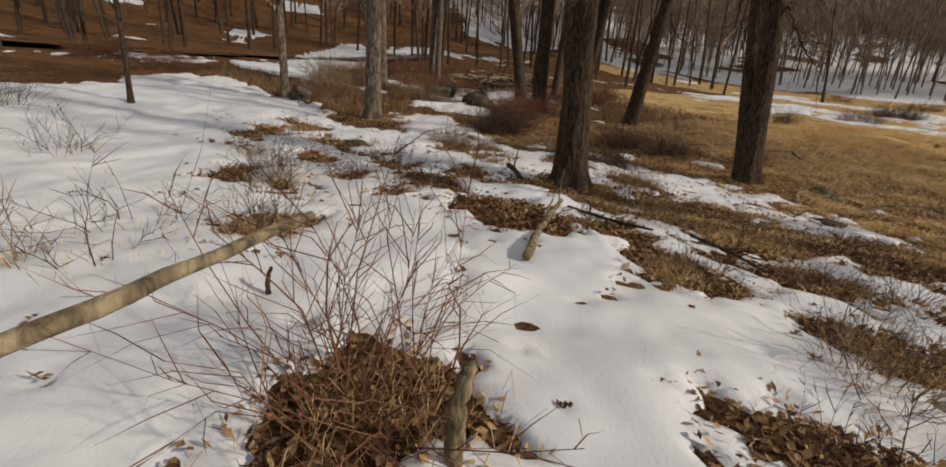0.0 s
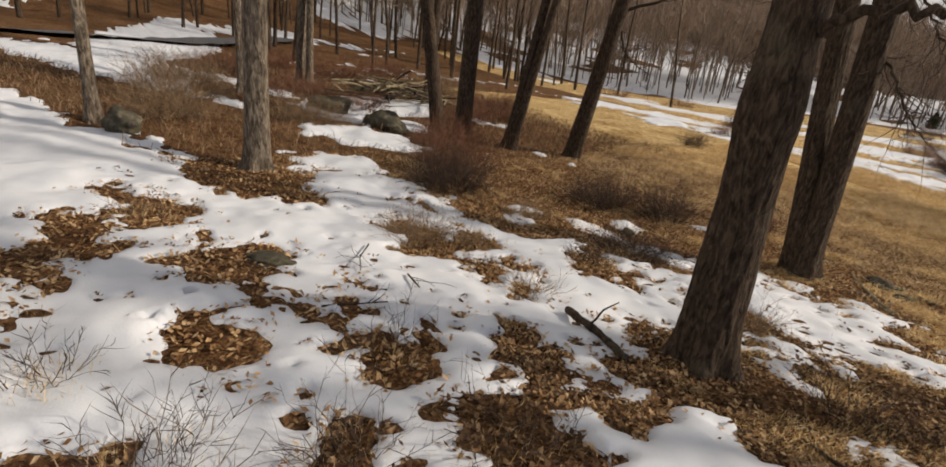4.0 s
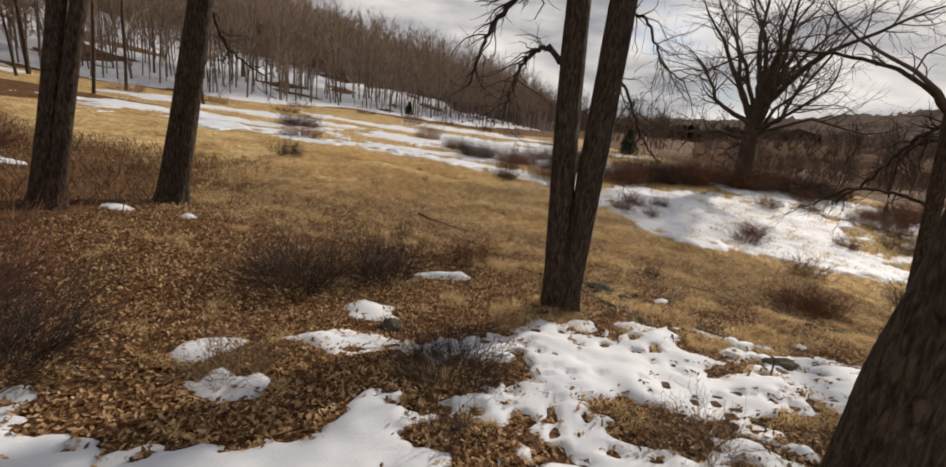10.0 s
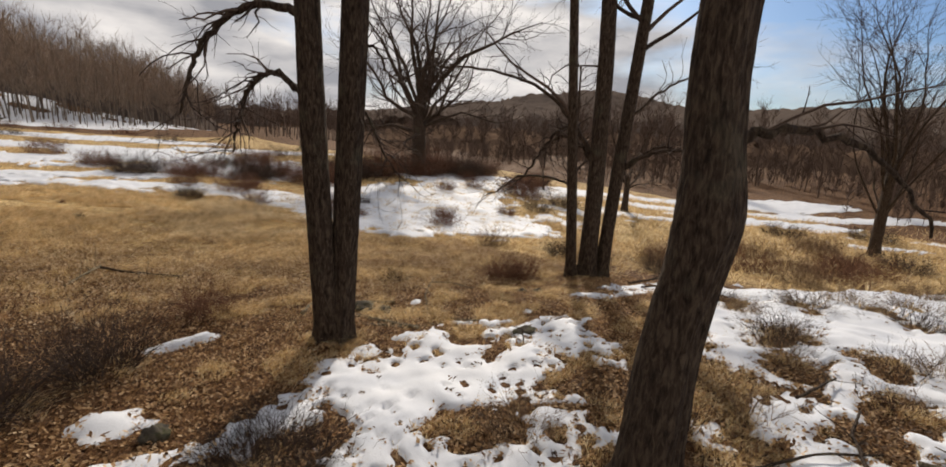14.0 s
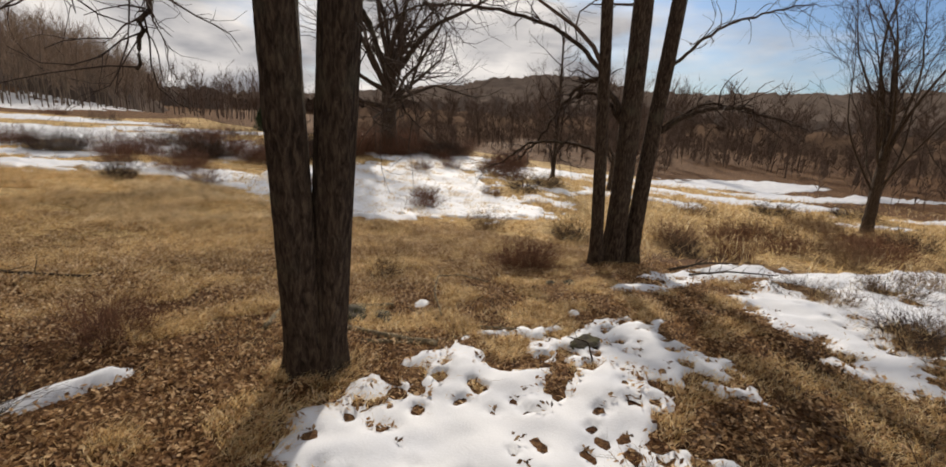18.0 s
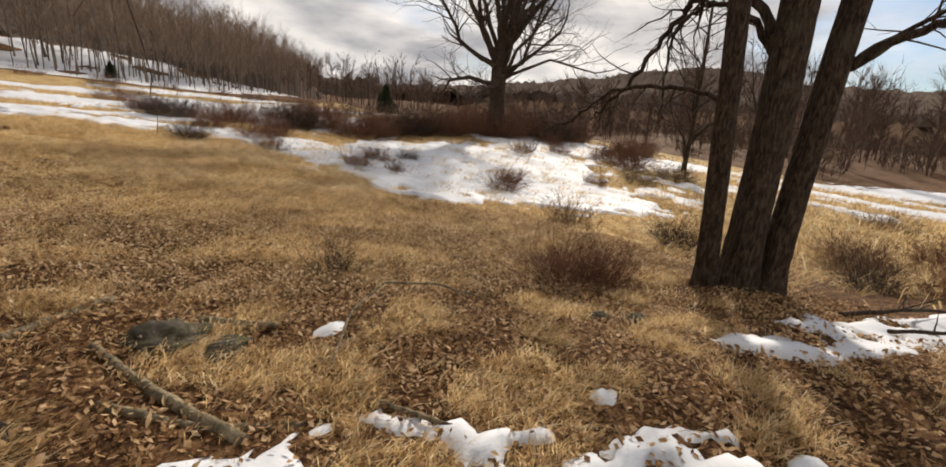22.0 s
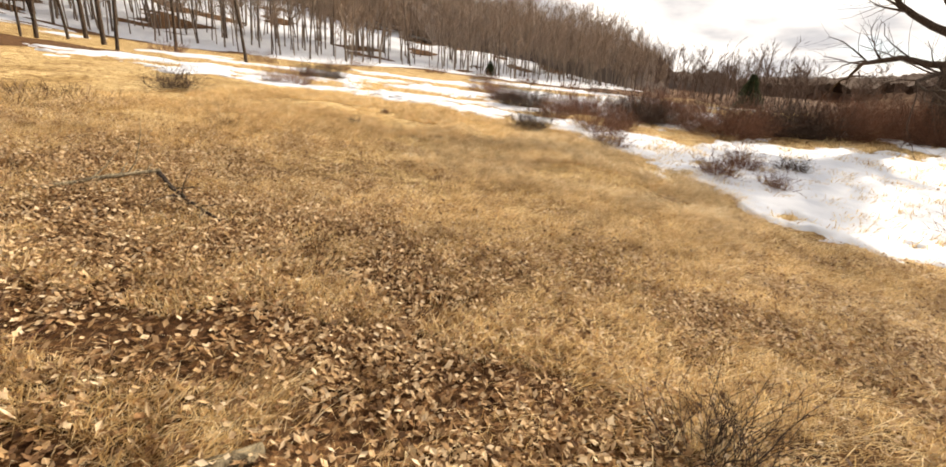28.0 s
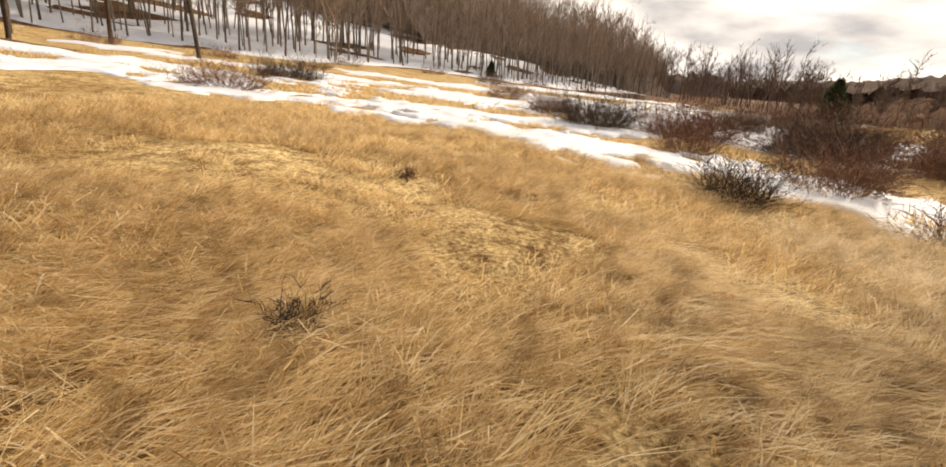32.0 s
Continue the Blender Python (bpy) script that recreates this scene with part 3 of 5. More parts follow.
def trunk_mesh(path, radii, sides, rough):
    """A trunk with flared foot and furrows cut into the bark."""
    path, radii = np.asarray(path, float), np.asarray(radii, float)
    v, q = tubes(path[None], radii[None], sides)
    v = v.reshape(len(path), sides, 3)
    a = np.arange(sides) * 2 * math.pi / sides
    h = np.cumsum(np.concatenate([[0], np.linalg.norm(np.diff(path, axis=0), axis=1)]))
    ph = rng.uniform(0, 6, 4)
    lobes = 1 + 0.05 * np.sin(3 * a[None] + ph[0] + 0.3 * h[:, None]) + 0.03 * np.sin(5 * a[None] + ph[1])
    foot = 1 + 0.52 * np.exp(-np.clip(h[:, None] - 0.2, 0, None) / 0.17) * (1 + 0.6 * np.sin(5 * a[None] + ph[2]))
    fur = smooth_noise(a[None] * 20 + 2.0 * smooth_noise(a[None] * 3 + 9, h[:, None] * 4, 1.0, 31), h[:, None] * 7.0, 1.0, 32)
    lump = smooth_noise(a[None] * 2 + ph[3], h[:, None] * 1.3, 1.0, 33)
    k = lobes * foot * (1 + rough * fur + 0.05 * lump)
    v = path[:, None, :] + (v - path[:, None, :]) * k[..., None]
    return v.reshape(-1, 3), q


def stem_path(x, y, z0, lean, height, n, bend=0.12):
    """Points up a stem; lean is the shift of its top per metre."""
    h = np.linspace(-0.25, height, n) if n < 30 else np.concatenate([np.linspace(-0.25, 0.6, n // 3), np.linspace(0.65, height, n - n // 3)])
    ph = rng.uniform(0, 6, 2)
    px = x + lean[0] * h + bend * 0.3 * np.sin(h * 0.6 + ph[0]) - bend * 0.3 * math.sin(ph[0])
    py = y + lean[1] * h + bend * 0.3 * np.sin(h * 0.5 + ph[1]) - bend * 0.3 * math.sin(ph[1])
    return np.stack([px, py, z0 + h], 1)


def crown_mesh(paths, radii, limbs, twigs, size, lo=0.3, lift=0.02):
    """Boughs, branches and fine twigs on the given stems."""
    s, w, r = sprout(paths, radii, limbs, lo, 0.98, 1.1)
    b1 = grow(s, w, rng.uniform(0.6, 1.2, limbs) * size, 6, 0.2, lift)
    r1 = np.clip(r * 0.45, 0.012, 0.12)[:, None] * np.linspace(1, 0.25, 7)[None]
    parts = [tubes(b1, r1, 5)]
    s, w, r = sprout(b1, r1, twigs, 0.2, 1.0, 0.9)
    b2 = grow(s, w, rng.uniform(0.3, 0.8, twigs) * size * 0.6, 4, 0.25, lift)
    r2 = np.clip(r * 0.5, 0.006, 0.05)[:, None] * np.linspace(1, 0.3, 5)[None]
    parts.append(tubes(b2, r2, 4))
    s, w, r = sprout(b2, r2, twigs * 3, 0.2, 1.0, 0.8)
    b3 = grow(s, w, rng.uniform(0.3, 0.9, twigs * 3) * size * 0.25, 3, 0.25, lift)
    r3 = np.clip(r * 0.5, 0.003, 0.012)[:, None] * np.linspace(1, 0.35, 4)[None]
    parts.append(tubes(b3, r3, 3))
    return join(parts)


def big_tree(name, label, x, y, stems, mat, limbs=(), crown=(26, 120, 2.2), sides=72, rings=150, rough=0.035, lo=0.42, sweep=0.02, bow=()):
    """stems: (dx, dy, radius, lean x, lean y, height); limbs: way-points from a trunk outwards, with a start radius."""
    z0 = float(land(x, y))
    root = thing(name, None, None, label, "tree", at=(x, y, z0))
    ps, rs = [], []
    for dx, dy, r, lx, ly, height in stems:
        path = stem_path(dx, dy, 0.0, (lx, ly), height, rings)
        rad = r * np.clip(1.04 - 0.6 * np.clip(path[:, 2] / height, 0, 1), 0.2, 2)
        if bow:
            bulge = bow[1] * np.exp(-((path[:, 2] - bow[0]) / 0.55) ** 2)
            path[:, 0] += 0.4 * bulge
            path[:, 1] -= bulge
            rad = rad * (1 - 0.1 * np.clip(path[:, 2] - 0.7, 0, 1)) * (1 + 0.15 * np.exp(-((path[:, 2] - bow[0]) / 0.24) ** 2))
        thing("trunk", raw_mesh("trunk", *trunk_mesh(path, rad, sides, rough)), mat, parent=root)
        i = np.linspace(0, rings - 1, 12).astype(int)
        ps.append(path[i])
        rs.append(rad[i])
    for pts, r, *twigs in limbs:
        limb(root, pts, r, mat, *twigs)
    if crown:
        v, q = crown_mesh(np.array(ps), np.array(rs), *crown, lo=lo, lift=sweep)
        thing("crown", raw_mesh("crown", v, q), TWIG, "bare winter branches and twigs", parent=root)
    return root


def bough_tree(name, label, x, y, girth, bole, boughs, length, tilt, lift, twigs, wander=0.14):
    """A short bole that breaks into long boughs with a wide airy crown."""
    z0 = float(land(x, y))
    root = thing(name, None, None, label, "tree", at=(x, y, z0))
    path = stem_path(0, 0, 0.0, (0.0, 0.0), bole, 40)
    rad = girth * np.linspace(1.05, 0.8, 40)
    thing("trunk", raw_mesh("trunk", *trunk_mesh(path, rad, 28, 0.04)), BARK, parent=root)
    a = np.arange(boughs) * 2.4 + rng.uniform(0, 1, boughs)
    f = rng.uniform(0, 1, boughs)
    t = np.radians(tilt[1] + (tilt[0] - tilt[1]) * f + rng.normal(0, 6, boughs))
    way = np.stack([np.cos(a) * np.sin(t), np.sin(a) * np.sin(t), np.cos(t)], 1)
    h = (0.42 + 0.56 * f) * bole
    start = np.stack([np.zeros(boughs), np.zeros(boughs), h], 1)
    b = grow(start, way, rng.uniform(0.7, 1.15, boughs) * length, 9, wander, lift)
    br = (rng.uniform(0.2, 0.38, boughs) * (0.7 + 0.8 * f))[:, None] * girth * np.linspace(1, 0.12, 10)[None]
    for i in range(boughs):
        thing("bough", raw_mesh("bough", *tubes(b[i:i + 1], br[i:i + 1], 9, 0.04)), BARK, parent=root)
    n = boughs * 12
    s, w, r = sprout(b, br, n, 0.2, 1.0, 0.9)
    c = grow(s, w, rng.uniform(0.15, 0.45, n) * length, 6, 0.2, lift)
    cr = np.clip(r * 0.45, 0.012, 0.08)[:, None] * np.linspace(1, 0.25, 7)[None]
    m = n * twigs
    s, w, r = sprout(c, cr, m, 0.15, 1.0, 0.9)
    d = grow(s, w, rng.uniform(0.06, 0.2, m) * length, 3, 0.22, lift)
    dr = np.clip(r * 0.5, 0.006, 0.016)[:, None] * np.linspace(1, 0.4, 4)[None]
    v, q = join([tubes(c, cr, 4), tubes(d, dr, 3)])
    thing("crown", raw_mesh("crown", v, q), TWIG, "bare winter branches and twigs", kind="stuff", parent=root)
    return root


def limb(root, pts, r, mat, twigs=26):
    """A bough through way-points, with its own drooping twigs."""
    pts = np.array(pts, float)
    t = np.linspace(0, len(pts) - 1, 8 * (len(pts) - 1) + 1)
    i = np.minimum(t.astype(int), len(pts) - 2)
    g = (t - i)[:, None]
    p0, p1, p2, p3 = pts[np.maximum(i - 1, 0)], pts[i], pts[i + 1], pts[np.minimum(i + 2, len(pts) - 1)]
    c = 0.5 * (2 * p1 + (p2 - p0) * g + (2 * p0 - 5 * p1 + 4 * p2 - p3) * g ** 2 + (3 * p1 - p0 - 3 * p2 + p3) * g ** 3)
    c = c + rng.normal(size=c.shape) * 0.012
    rad = r * np.linspace(1, 0.28, len(c))
    v, q = tubes(c[None], rad[None], 10, 0.06)
    ob = thing("limb", raw_mesh("limb", v, q), mat, parent=root)
    if twigs:
        s, w, rr = sprout(c[None], rad[None], twigs, 0.15, 1.0, 0.9)
        b = grow(s, w, rng.uniform(0.25, 0.9, twigs), 5, 0.28, -0.03)
        br = np.clip(rr * 0.4, 0.005, 0.02)[:, None] * np.linspace(1, 0.3, 6)[None]
        s2, w2, r2 = sprout(b, br, twigs * 3, 0.2, 1, 0.8)
        b2 = grow(s2, w2, rng.uniform(0.1, 0.35, twigs * 3), 3, 0.25, 0)
        br2 = np.clip(r2 * 0.5, 0.0025, 0.008)[:, None] * np.linspace(1, 0.4, 4)[None]
        v, q = join([tubes(b, br, 4), tubes(b2, br2, 3)])
        thing("twig_spray", raw_mesh("twig_spray", v, q), TWIG, kind="stuff", parent=ob)
    return ob


big_tree("furrowed_tree", "tall bare tree with furrowed grey-brown bark ringed by snow", 3.1, 3.56, [(0, 0, 0.182, 0.012, -0.045, 13)], BARK, sides=128, rings=300, lo=0.5, bow=(1.85, 0.085),
         limbs=[([(0.02, -0.1, 2.2), (0.3, -0.24, 2.36), (0.62, -0.4, 2.36), (1.0, -0.62, 2.22), (1.35, -0.85, 1.8)], 0.034, 4)])
big_tree("twin_tree", "bare tree with two dark trunks forking above one foot", 2.38, 7.25,
         [(-0.055, 0.02, 0.135, -0.08, -0.10, 13), (0.05, -0.01, 0.148, 0.018, -0.12, 13)], BARK, sides=112, rings=260, lo=0.5,
         limbs=[([(-0.4, -0.2, 3.5), (-0.75, 0.1, 3.55), (-1.1, 0.3, 3.25), (-1.27, 0.4, 2.88), (-1.36, 0.45, 2.5)], 0.045),
                ([(-0.33, -0.15, 2.72), (-0.55, 0.1, 2.95), (-0.75, 0.2, 2.8), (-0.87, 0.25, 2.5), (-0.93, 0.3, 2.15)], 0.035),
                ([(0.02, -0.3, 2.75), (0.3, -0.25, 2.58), (0.5, -0.2, 2.2), (0.75, -0.15, 1.9)], 0.022),
                ([(0.02, -0.35, 3.3), (0.36, -0.3, 3.25), (0.6, -0.25, 2.9), (0.9, -0.2, 2.7)], 0.02)])
big_tree("triple_tree", "clump of three bare dark trunks rising from one root", 8.2, 8.4,
         [(-0.42, 0.12, 0.102, -0.11, -0.02, 10), (-0.02, 0.05, 0.172, -0.06, -0.02, 13), (0.27, -0.1, 0.132, 0.02, -0.045, 12)], BARK, sides=64, rings=160, lo=0.5,
         limbs=[([(-0.2, 0.0, 2.4), (-0.28, 0.47, 3.0), (-0.44, 0.74, 2.95), (-0.57, 0.97, 2.64), (-0.76, 1.28, 2.07), (-0.95, 1.62, 1.67)], 0.05),
                ([(-0.15, 0.0, 2.2), (-0.25, 0.35, 2.7), (-0.43, 0.74, 2.81), (-0.56, 0.96, 2.48), (-0.56, 0.96, 1.67)], 0.035),
                ([(0.36, -0.2, 2.2), (0.53, -0.8, 2.6), (0.75, -1.27, 2.67), (0.96, -1.64, 2.57), (1.19, -2.03, 2.45)], 0.045),
                ([(-0.6, 0.1, 1.9), (-0.75, 0.8, 2.0), (-0.9, 1.4, 1.94), (-1.1, 1.8, 1.62), (-1.3, 2.1, 1.45)], 0.03),
                ([(-0.7, 0.15, 3.1), (-0.9, 0.9, 3.72), (-1.46, 1.75, 4.04), (-2.26, 2.71, 4.1), (-2.9, 3.4, 3.7)], 0.04),
                ([(0.36, -0.25, 2.3), (0.6, -0.9, 2.72), (0.85, -1.39, 2.62), (1.15, -1.9, 2.5)], 0.025),
                ([(0.36, -0.3, 3.2), (0.8, -0.7, 3.8), (1.3, -1.2, 4.1), (1.9, -1.7, 4.3)], 0.03)])
big_tree("slender_twin_tree", "slender bare tree with two close trunks on the meadow edge", -4.4, 7.8, [(-0.07, 0, 0.11, 0.12, 0.1, 12), (0.09, 0.05, 0.1, 0.15, 0.1, 11)], BARK, sides=32, rings=90, lo=0.5)
big_tree("slender_twin_tree", "slender dark twin-trunked bare tree with a drooping bough", -3.6, 9.15, [(-0.08, 0, 0.125, 0.13, 0.09, 12), (0.1, 0.05, 0.11, 0.16, 0.08, 11)], BARK, sides=32, rings=90, lo=0.5,
         limbs=[([(0.5, 0.3, 3.1), (0.62, 0.4, 2.7), (0.8, 0.5, 2.4), (1.2, 0.8, 2.1)], 0.03)])
big_tree("shaggy_tree", "bare tree with shaggy grey bark in brown brush", -5.4, 7.1, [(0, 0, 0.2, 0.06, 0.0, 13)], BARK, sides=40, rings=110, lo=0.5)
big_tree("shaggy_tree", "leaning bare tree beside a shaggy one", -6.35, 7.0, [(0, 0, 0.17, -0.06, -0.16, 12)], BARK, sides=40, rings=110, lo=0.5)
big_tree("pale_tree", "pale-barked bare tree standing in brown leaves", -3.3, 1.9, [(0, 0, 0.175, 0.04, 0.02, 13)], BARK_PALE, sides=56, rings=140, lo=0.5)
big_tree("thin_tree", "thin pale bare tree beside a small boulder", -6.0, -0.1, [(0, 0, 0.1, 0.0, 0.0, 10)], BARK_PALE, sides=24, rings=60, lo=0.5)
big_tree("thin_tree", "thin bare sapling standing in snow", -3.6, -3.0, [(0, 0, 0.05, 0.0, 0.0, 6)], BARK, sides=16, rings=40, crown=(14, 40, 1.0))
big_tree("pale_tree", "pair of pale bare trunks behind a brush pile", -14.5, 6.0, [(0, 0, 0.2, 0.03, 0, 14), (0.55, 0.1, 0.13, 0.0, 0, 13)], BARK_PALE, sides=24, rings=60, lo=0.5)
big_tree("pale_tree", "pale bare tree beyond brown brush", -10.7, 3.2, [(0, 0, 0.13, -0.03, 0, 12)], BARK_PALE, sides=24, rings=60, lo=0.5)
big_tree("thin_tree", "dark bare tree in the brown brush", -9.0, 9.5, [(0, 0, 0.13, 0.02, 0.03, 12)], BARK, sides=24, rings=60, lo=0.5)
big_tree("thin_tree", "dark bare tree at the wood's edge", -13.0, 10.5, [(0, 0, 0.15, 0.02, 0.03, 13)], BARK, sides=24, rings=60, lo=0.5)
bough_tree("spreading_tree", "old spreading bare tree on a snowy knoll", 14.6, 26.9, 0.42, 4.4, 20, 7.4, (4, 96), 0.02, 7, 0.2)
bough_tree("field_tree", "bare tree with many upswept branches in a field", 26.3, 8.2, 0.22, 3.6, 15, 7.0, (2, 32), 0.07, 9, 0.11)
bough_tree("field_tree", "bare dark tree at the edge of the field", 37, -3, 0.24, 3.4, 12, 7.2, (3, 40), 0.06, 8, 0.13)
bough_tree("field_tree", "bare many-branched tree beyond the field", 46, 7, 0.25, 2.6, 13, 6.8, (3, 45), 0.05, 8)
big_tree("thin_tree", "thin bare tree with drooping twigs behind the knoll", 20.5, 20.4, [(0, 0, 0.1, 0.0, 0.0, 7)], BARK, crown=(34, 240, 2.2), sides=14, rings=30, lo=0.3)
bough_tree("field_tree", "small dark bare tree among knoll shrubs", 21.5, 17.5, 0.16, 1.8, 7, 4.0, (10, 50), 0.04, 7)

# ---------------------------------------------------------------- far woods


def woodland(name, label, xy, height, girth, twigs, mat_trunk=BARK_FAR, thin=0.02, mat=TWIG_FAR_HAZY):
    n = len(xy)
    z = land(xy[:, 0], xy[:, 1])
    h = rng.uniform(0.75, 1.15, n) * height
    base = np.stack([xy[:, 0], xy[:, 1], z - 0.3], 1)
    trunk = grow(base, np.array([0, 0, 1.0]) + 0.05 * rng.normal(size=(n, 3)), h, 5, 0.035, 0.02)
    r = rng.uniform(0.6, 1.3, n)[:, None] * girth * np.linspace(1, 0.25, 6)[None]
    root = thing(name, raw_mesh(name, *tubes(trunk, r, 5)), mat_trunk, label, "woodland", kind="stuff")
    s, w, rr = sprout(trunk, r, n * twigs[0], 0.22, 1.0, 0.75)
    b = grow(s, w, rng.uniform(0.14, 0.34, n * twigs[0]) * height, 2, 0.2, 0.09)
    br = np.clip(rr * 0.4, thin, 0.1)[:, None] * np.linspace(1, 0.4, 3)[None]
    v, q, t = ribbons(b[:, 0], b[:, 2] - b[:, 0], np.linalg.norm(b[:, 2] - b[:, 0], axis=1), br[:, 0] * 2, 0.2)
    thing("boughs", raw_mesh("boughs", v, q, t), mat, parent=root)
    m = n * twigs[1]
    s, w, rr = sprout(b, br, m, 0.1, 1.0, 0.8)
    tip = s + (w + np.array([0, 0, 0.25])) * (rng.uniform(0.05, 0.17, m) * height)[:, None]
    side = unit(np.cross(w, rng.normal(size=(m, 3)))) * thin
    thing("branches", raw_mesh("branches", np.stack([s - side, s + side, tip], 1), None, np.arange(3 * m)), mat, parent=root)


def scattered(n, x0, x1, y0, y1, test, seed):
    g = np.random.default_rng(seed)
    out = np.zeros((0, 2))
    while len(out) < n:
        p = np.stack([g.uniform(x0, x1, n * 2), g.uniform(y0, y1, n * 2)], 1)
        out = np.concatenate([out, p[test(p[:, 0], p[:, 1])]])
    return out[:n]


def north_wood(x, y):
    """Past the far edge of the meadow."""
    return y > wood_edge(x) + 2 * smooth_noise(x, y, 7.0, 41)


def wood_front(x, y):
    return north_wood(x, y) & ~north_wood(x, y - 26)


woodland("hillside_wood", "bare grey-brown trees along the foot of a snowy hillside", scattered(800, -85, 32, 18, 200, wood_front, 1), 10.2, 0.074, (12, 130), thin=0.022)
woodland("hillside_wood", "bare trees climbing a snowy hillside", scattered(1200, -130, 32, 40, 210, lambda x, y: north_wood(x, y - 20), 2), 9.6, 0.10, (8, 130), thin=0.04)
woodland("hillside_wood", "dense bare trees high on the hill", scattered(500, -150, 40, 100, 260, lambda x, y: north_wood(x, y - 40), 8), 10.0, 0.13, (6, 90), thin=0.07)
woodland("roadside_wood", "bare brown woods beyond a road", scattered(340, -105, -19, -40, 40, lambda x, y: (np.abs(y - 0.5 + 0.1 * x) > 4) | (x < -33), 3), 15.0, 0.13, (14, 170), BARK, thin=0.02)
woodland("valley_wood", "thin bare trees along the valley", scattered(1000, 40, 210, -130, 200, lambda x, y: np.hypot(x - 20, y - 10) > 46, 4), 7.5, 0.07, (16, 110), thin=0.04, mat_trunk=VALLEY, mat=VALLEY)
woodland("valley_wood", "scrubby bare thicket at the field's end", scattered(1500, 30, 95, -50, 70, lambda x, y: (np.hypot(x - 20, y - 10) > 24) & (smooth_noise(x, y, 9.0, 44) > -0.1), 9), 2.4, 0.022, (16, 100), thin=0.016, mat_trunk=VALLEY, mat=VALLEY)
woodland("valley_wood", "tall bare trees at the foot of the far slope", scattered(60, 42, 75, -40, 60, lambda x, y: np.hypot(x - 20, y - 10) > 34, 11), 8.0, 0.09, (24, 330), thin=0.022, mat_trunk=VALLEY, mat=VALLEY)
woodland("valley_wood", "far grey line of bare trees", scattered(160, 8, 60, 100, 220, lambda x, y: x * 2.6 < y, 5), 9.0, 0.12, (12, 90), thin=0.035, mat_trunk=VALLEY, mat=VALLEY)


def canopy(name, label, xs, ys, height, spike, test, mat=CANOPY, jog=1.2):
    """Woods so far off that their crowns close into one rough, spiky cover."""
    gx, gy = np.meshgrid(xs, ys)
    g = np.random.default_rng(61)
    gx, gy = gx + g.normal(0, jog, gx.shape), gy + g.normal(0, jog, gy.shape)
    share = np.asarray(test(gx, gy), float)
    inside = share > 0
    z = land(gx, gy) + np.where(inside, share * (height * g.uniform(0.75, 1.0, gx.shape) + spike * g.uniform(0, 1, gx.shape) ** 3), -0.6)
    v, q = sheet(xs, ys, z)
    v[:, 0], v[:, 1] = gx.ravel(), gy.ravel()
    q = q[inside.ravel()[q].any(axis=1)]
    thing(name, raw_mesh(name, v, q), mat, label, "woodland", kind="stuff")


canopy("ridge_wood", "brown bare woods covering far ridges", np.arange(120, 900, 5.0), np.arange(-520, 900, 5.0), 9.0, 4.0, lambda x, y: (np.hypot(x, y) > 215) & (x > 0.2 * y))
canopy("valley_brush", "brown scrub and saplings across the valley floor", np.arange(36, 232, 1.7), np.arange(-150, 235, 1.7), 1.6, 3.6,
       lambda x, y: np.clip((np.hypot(x - 20, y - 10) - 52) / 40, 0, 1) * np.clip((x - 0.42 * y) / 15, 0, 1) * np.clip(smooth_noise(x, y, 11.0, 45) - 0.4 + np.clip((np.hypot(x - 20, y - 10) - 50) / 30, 0, 2), 0, 1), SCRUB, 0.6)
canopy("hill_wood", "brown bare woods covering the high hill", np.arange(-260, 70, 3.5), np.arange(90, 380, 3.5), 5.5, 4.0, lambda x, y: (y > wood_edge(x) + np.interp(x, [-10, 15], [45, 8])) & (x < 0.24 * y))

canopy("west_wood", "brown bare woods on the slope beyond the road", np.arange(-330, -62, 3.5), np.arange(-230, 130, 3.5), 8.0, 6.0, lambda x, y: (x < -104) & (y < wood_edge(x) + 60))

# ---------------------------------------------------------------- shrubs


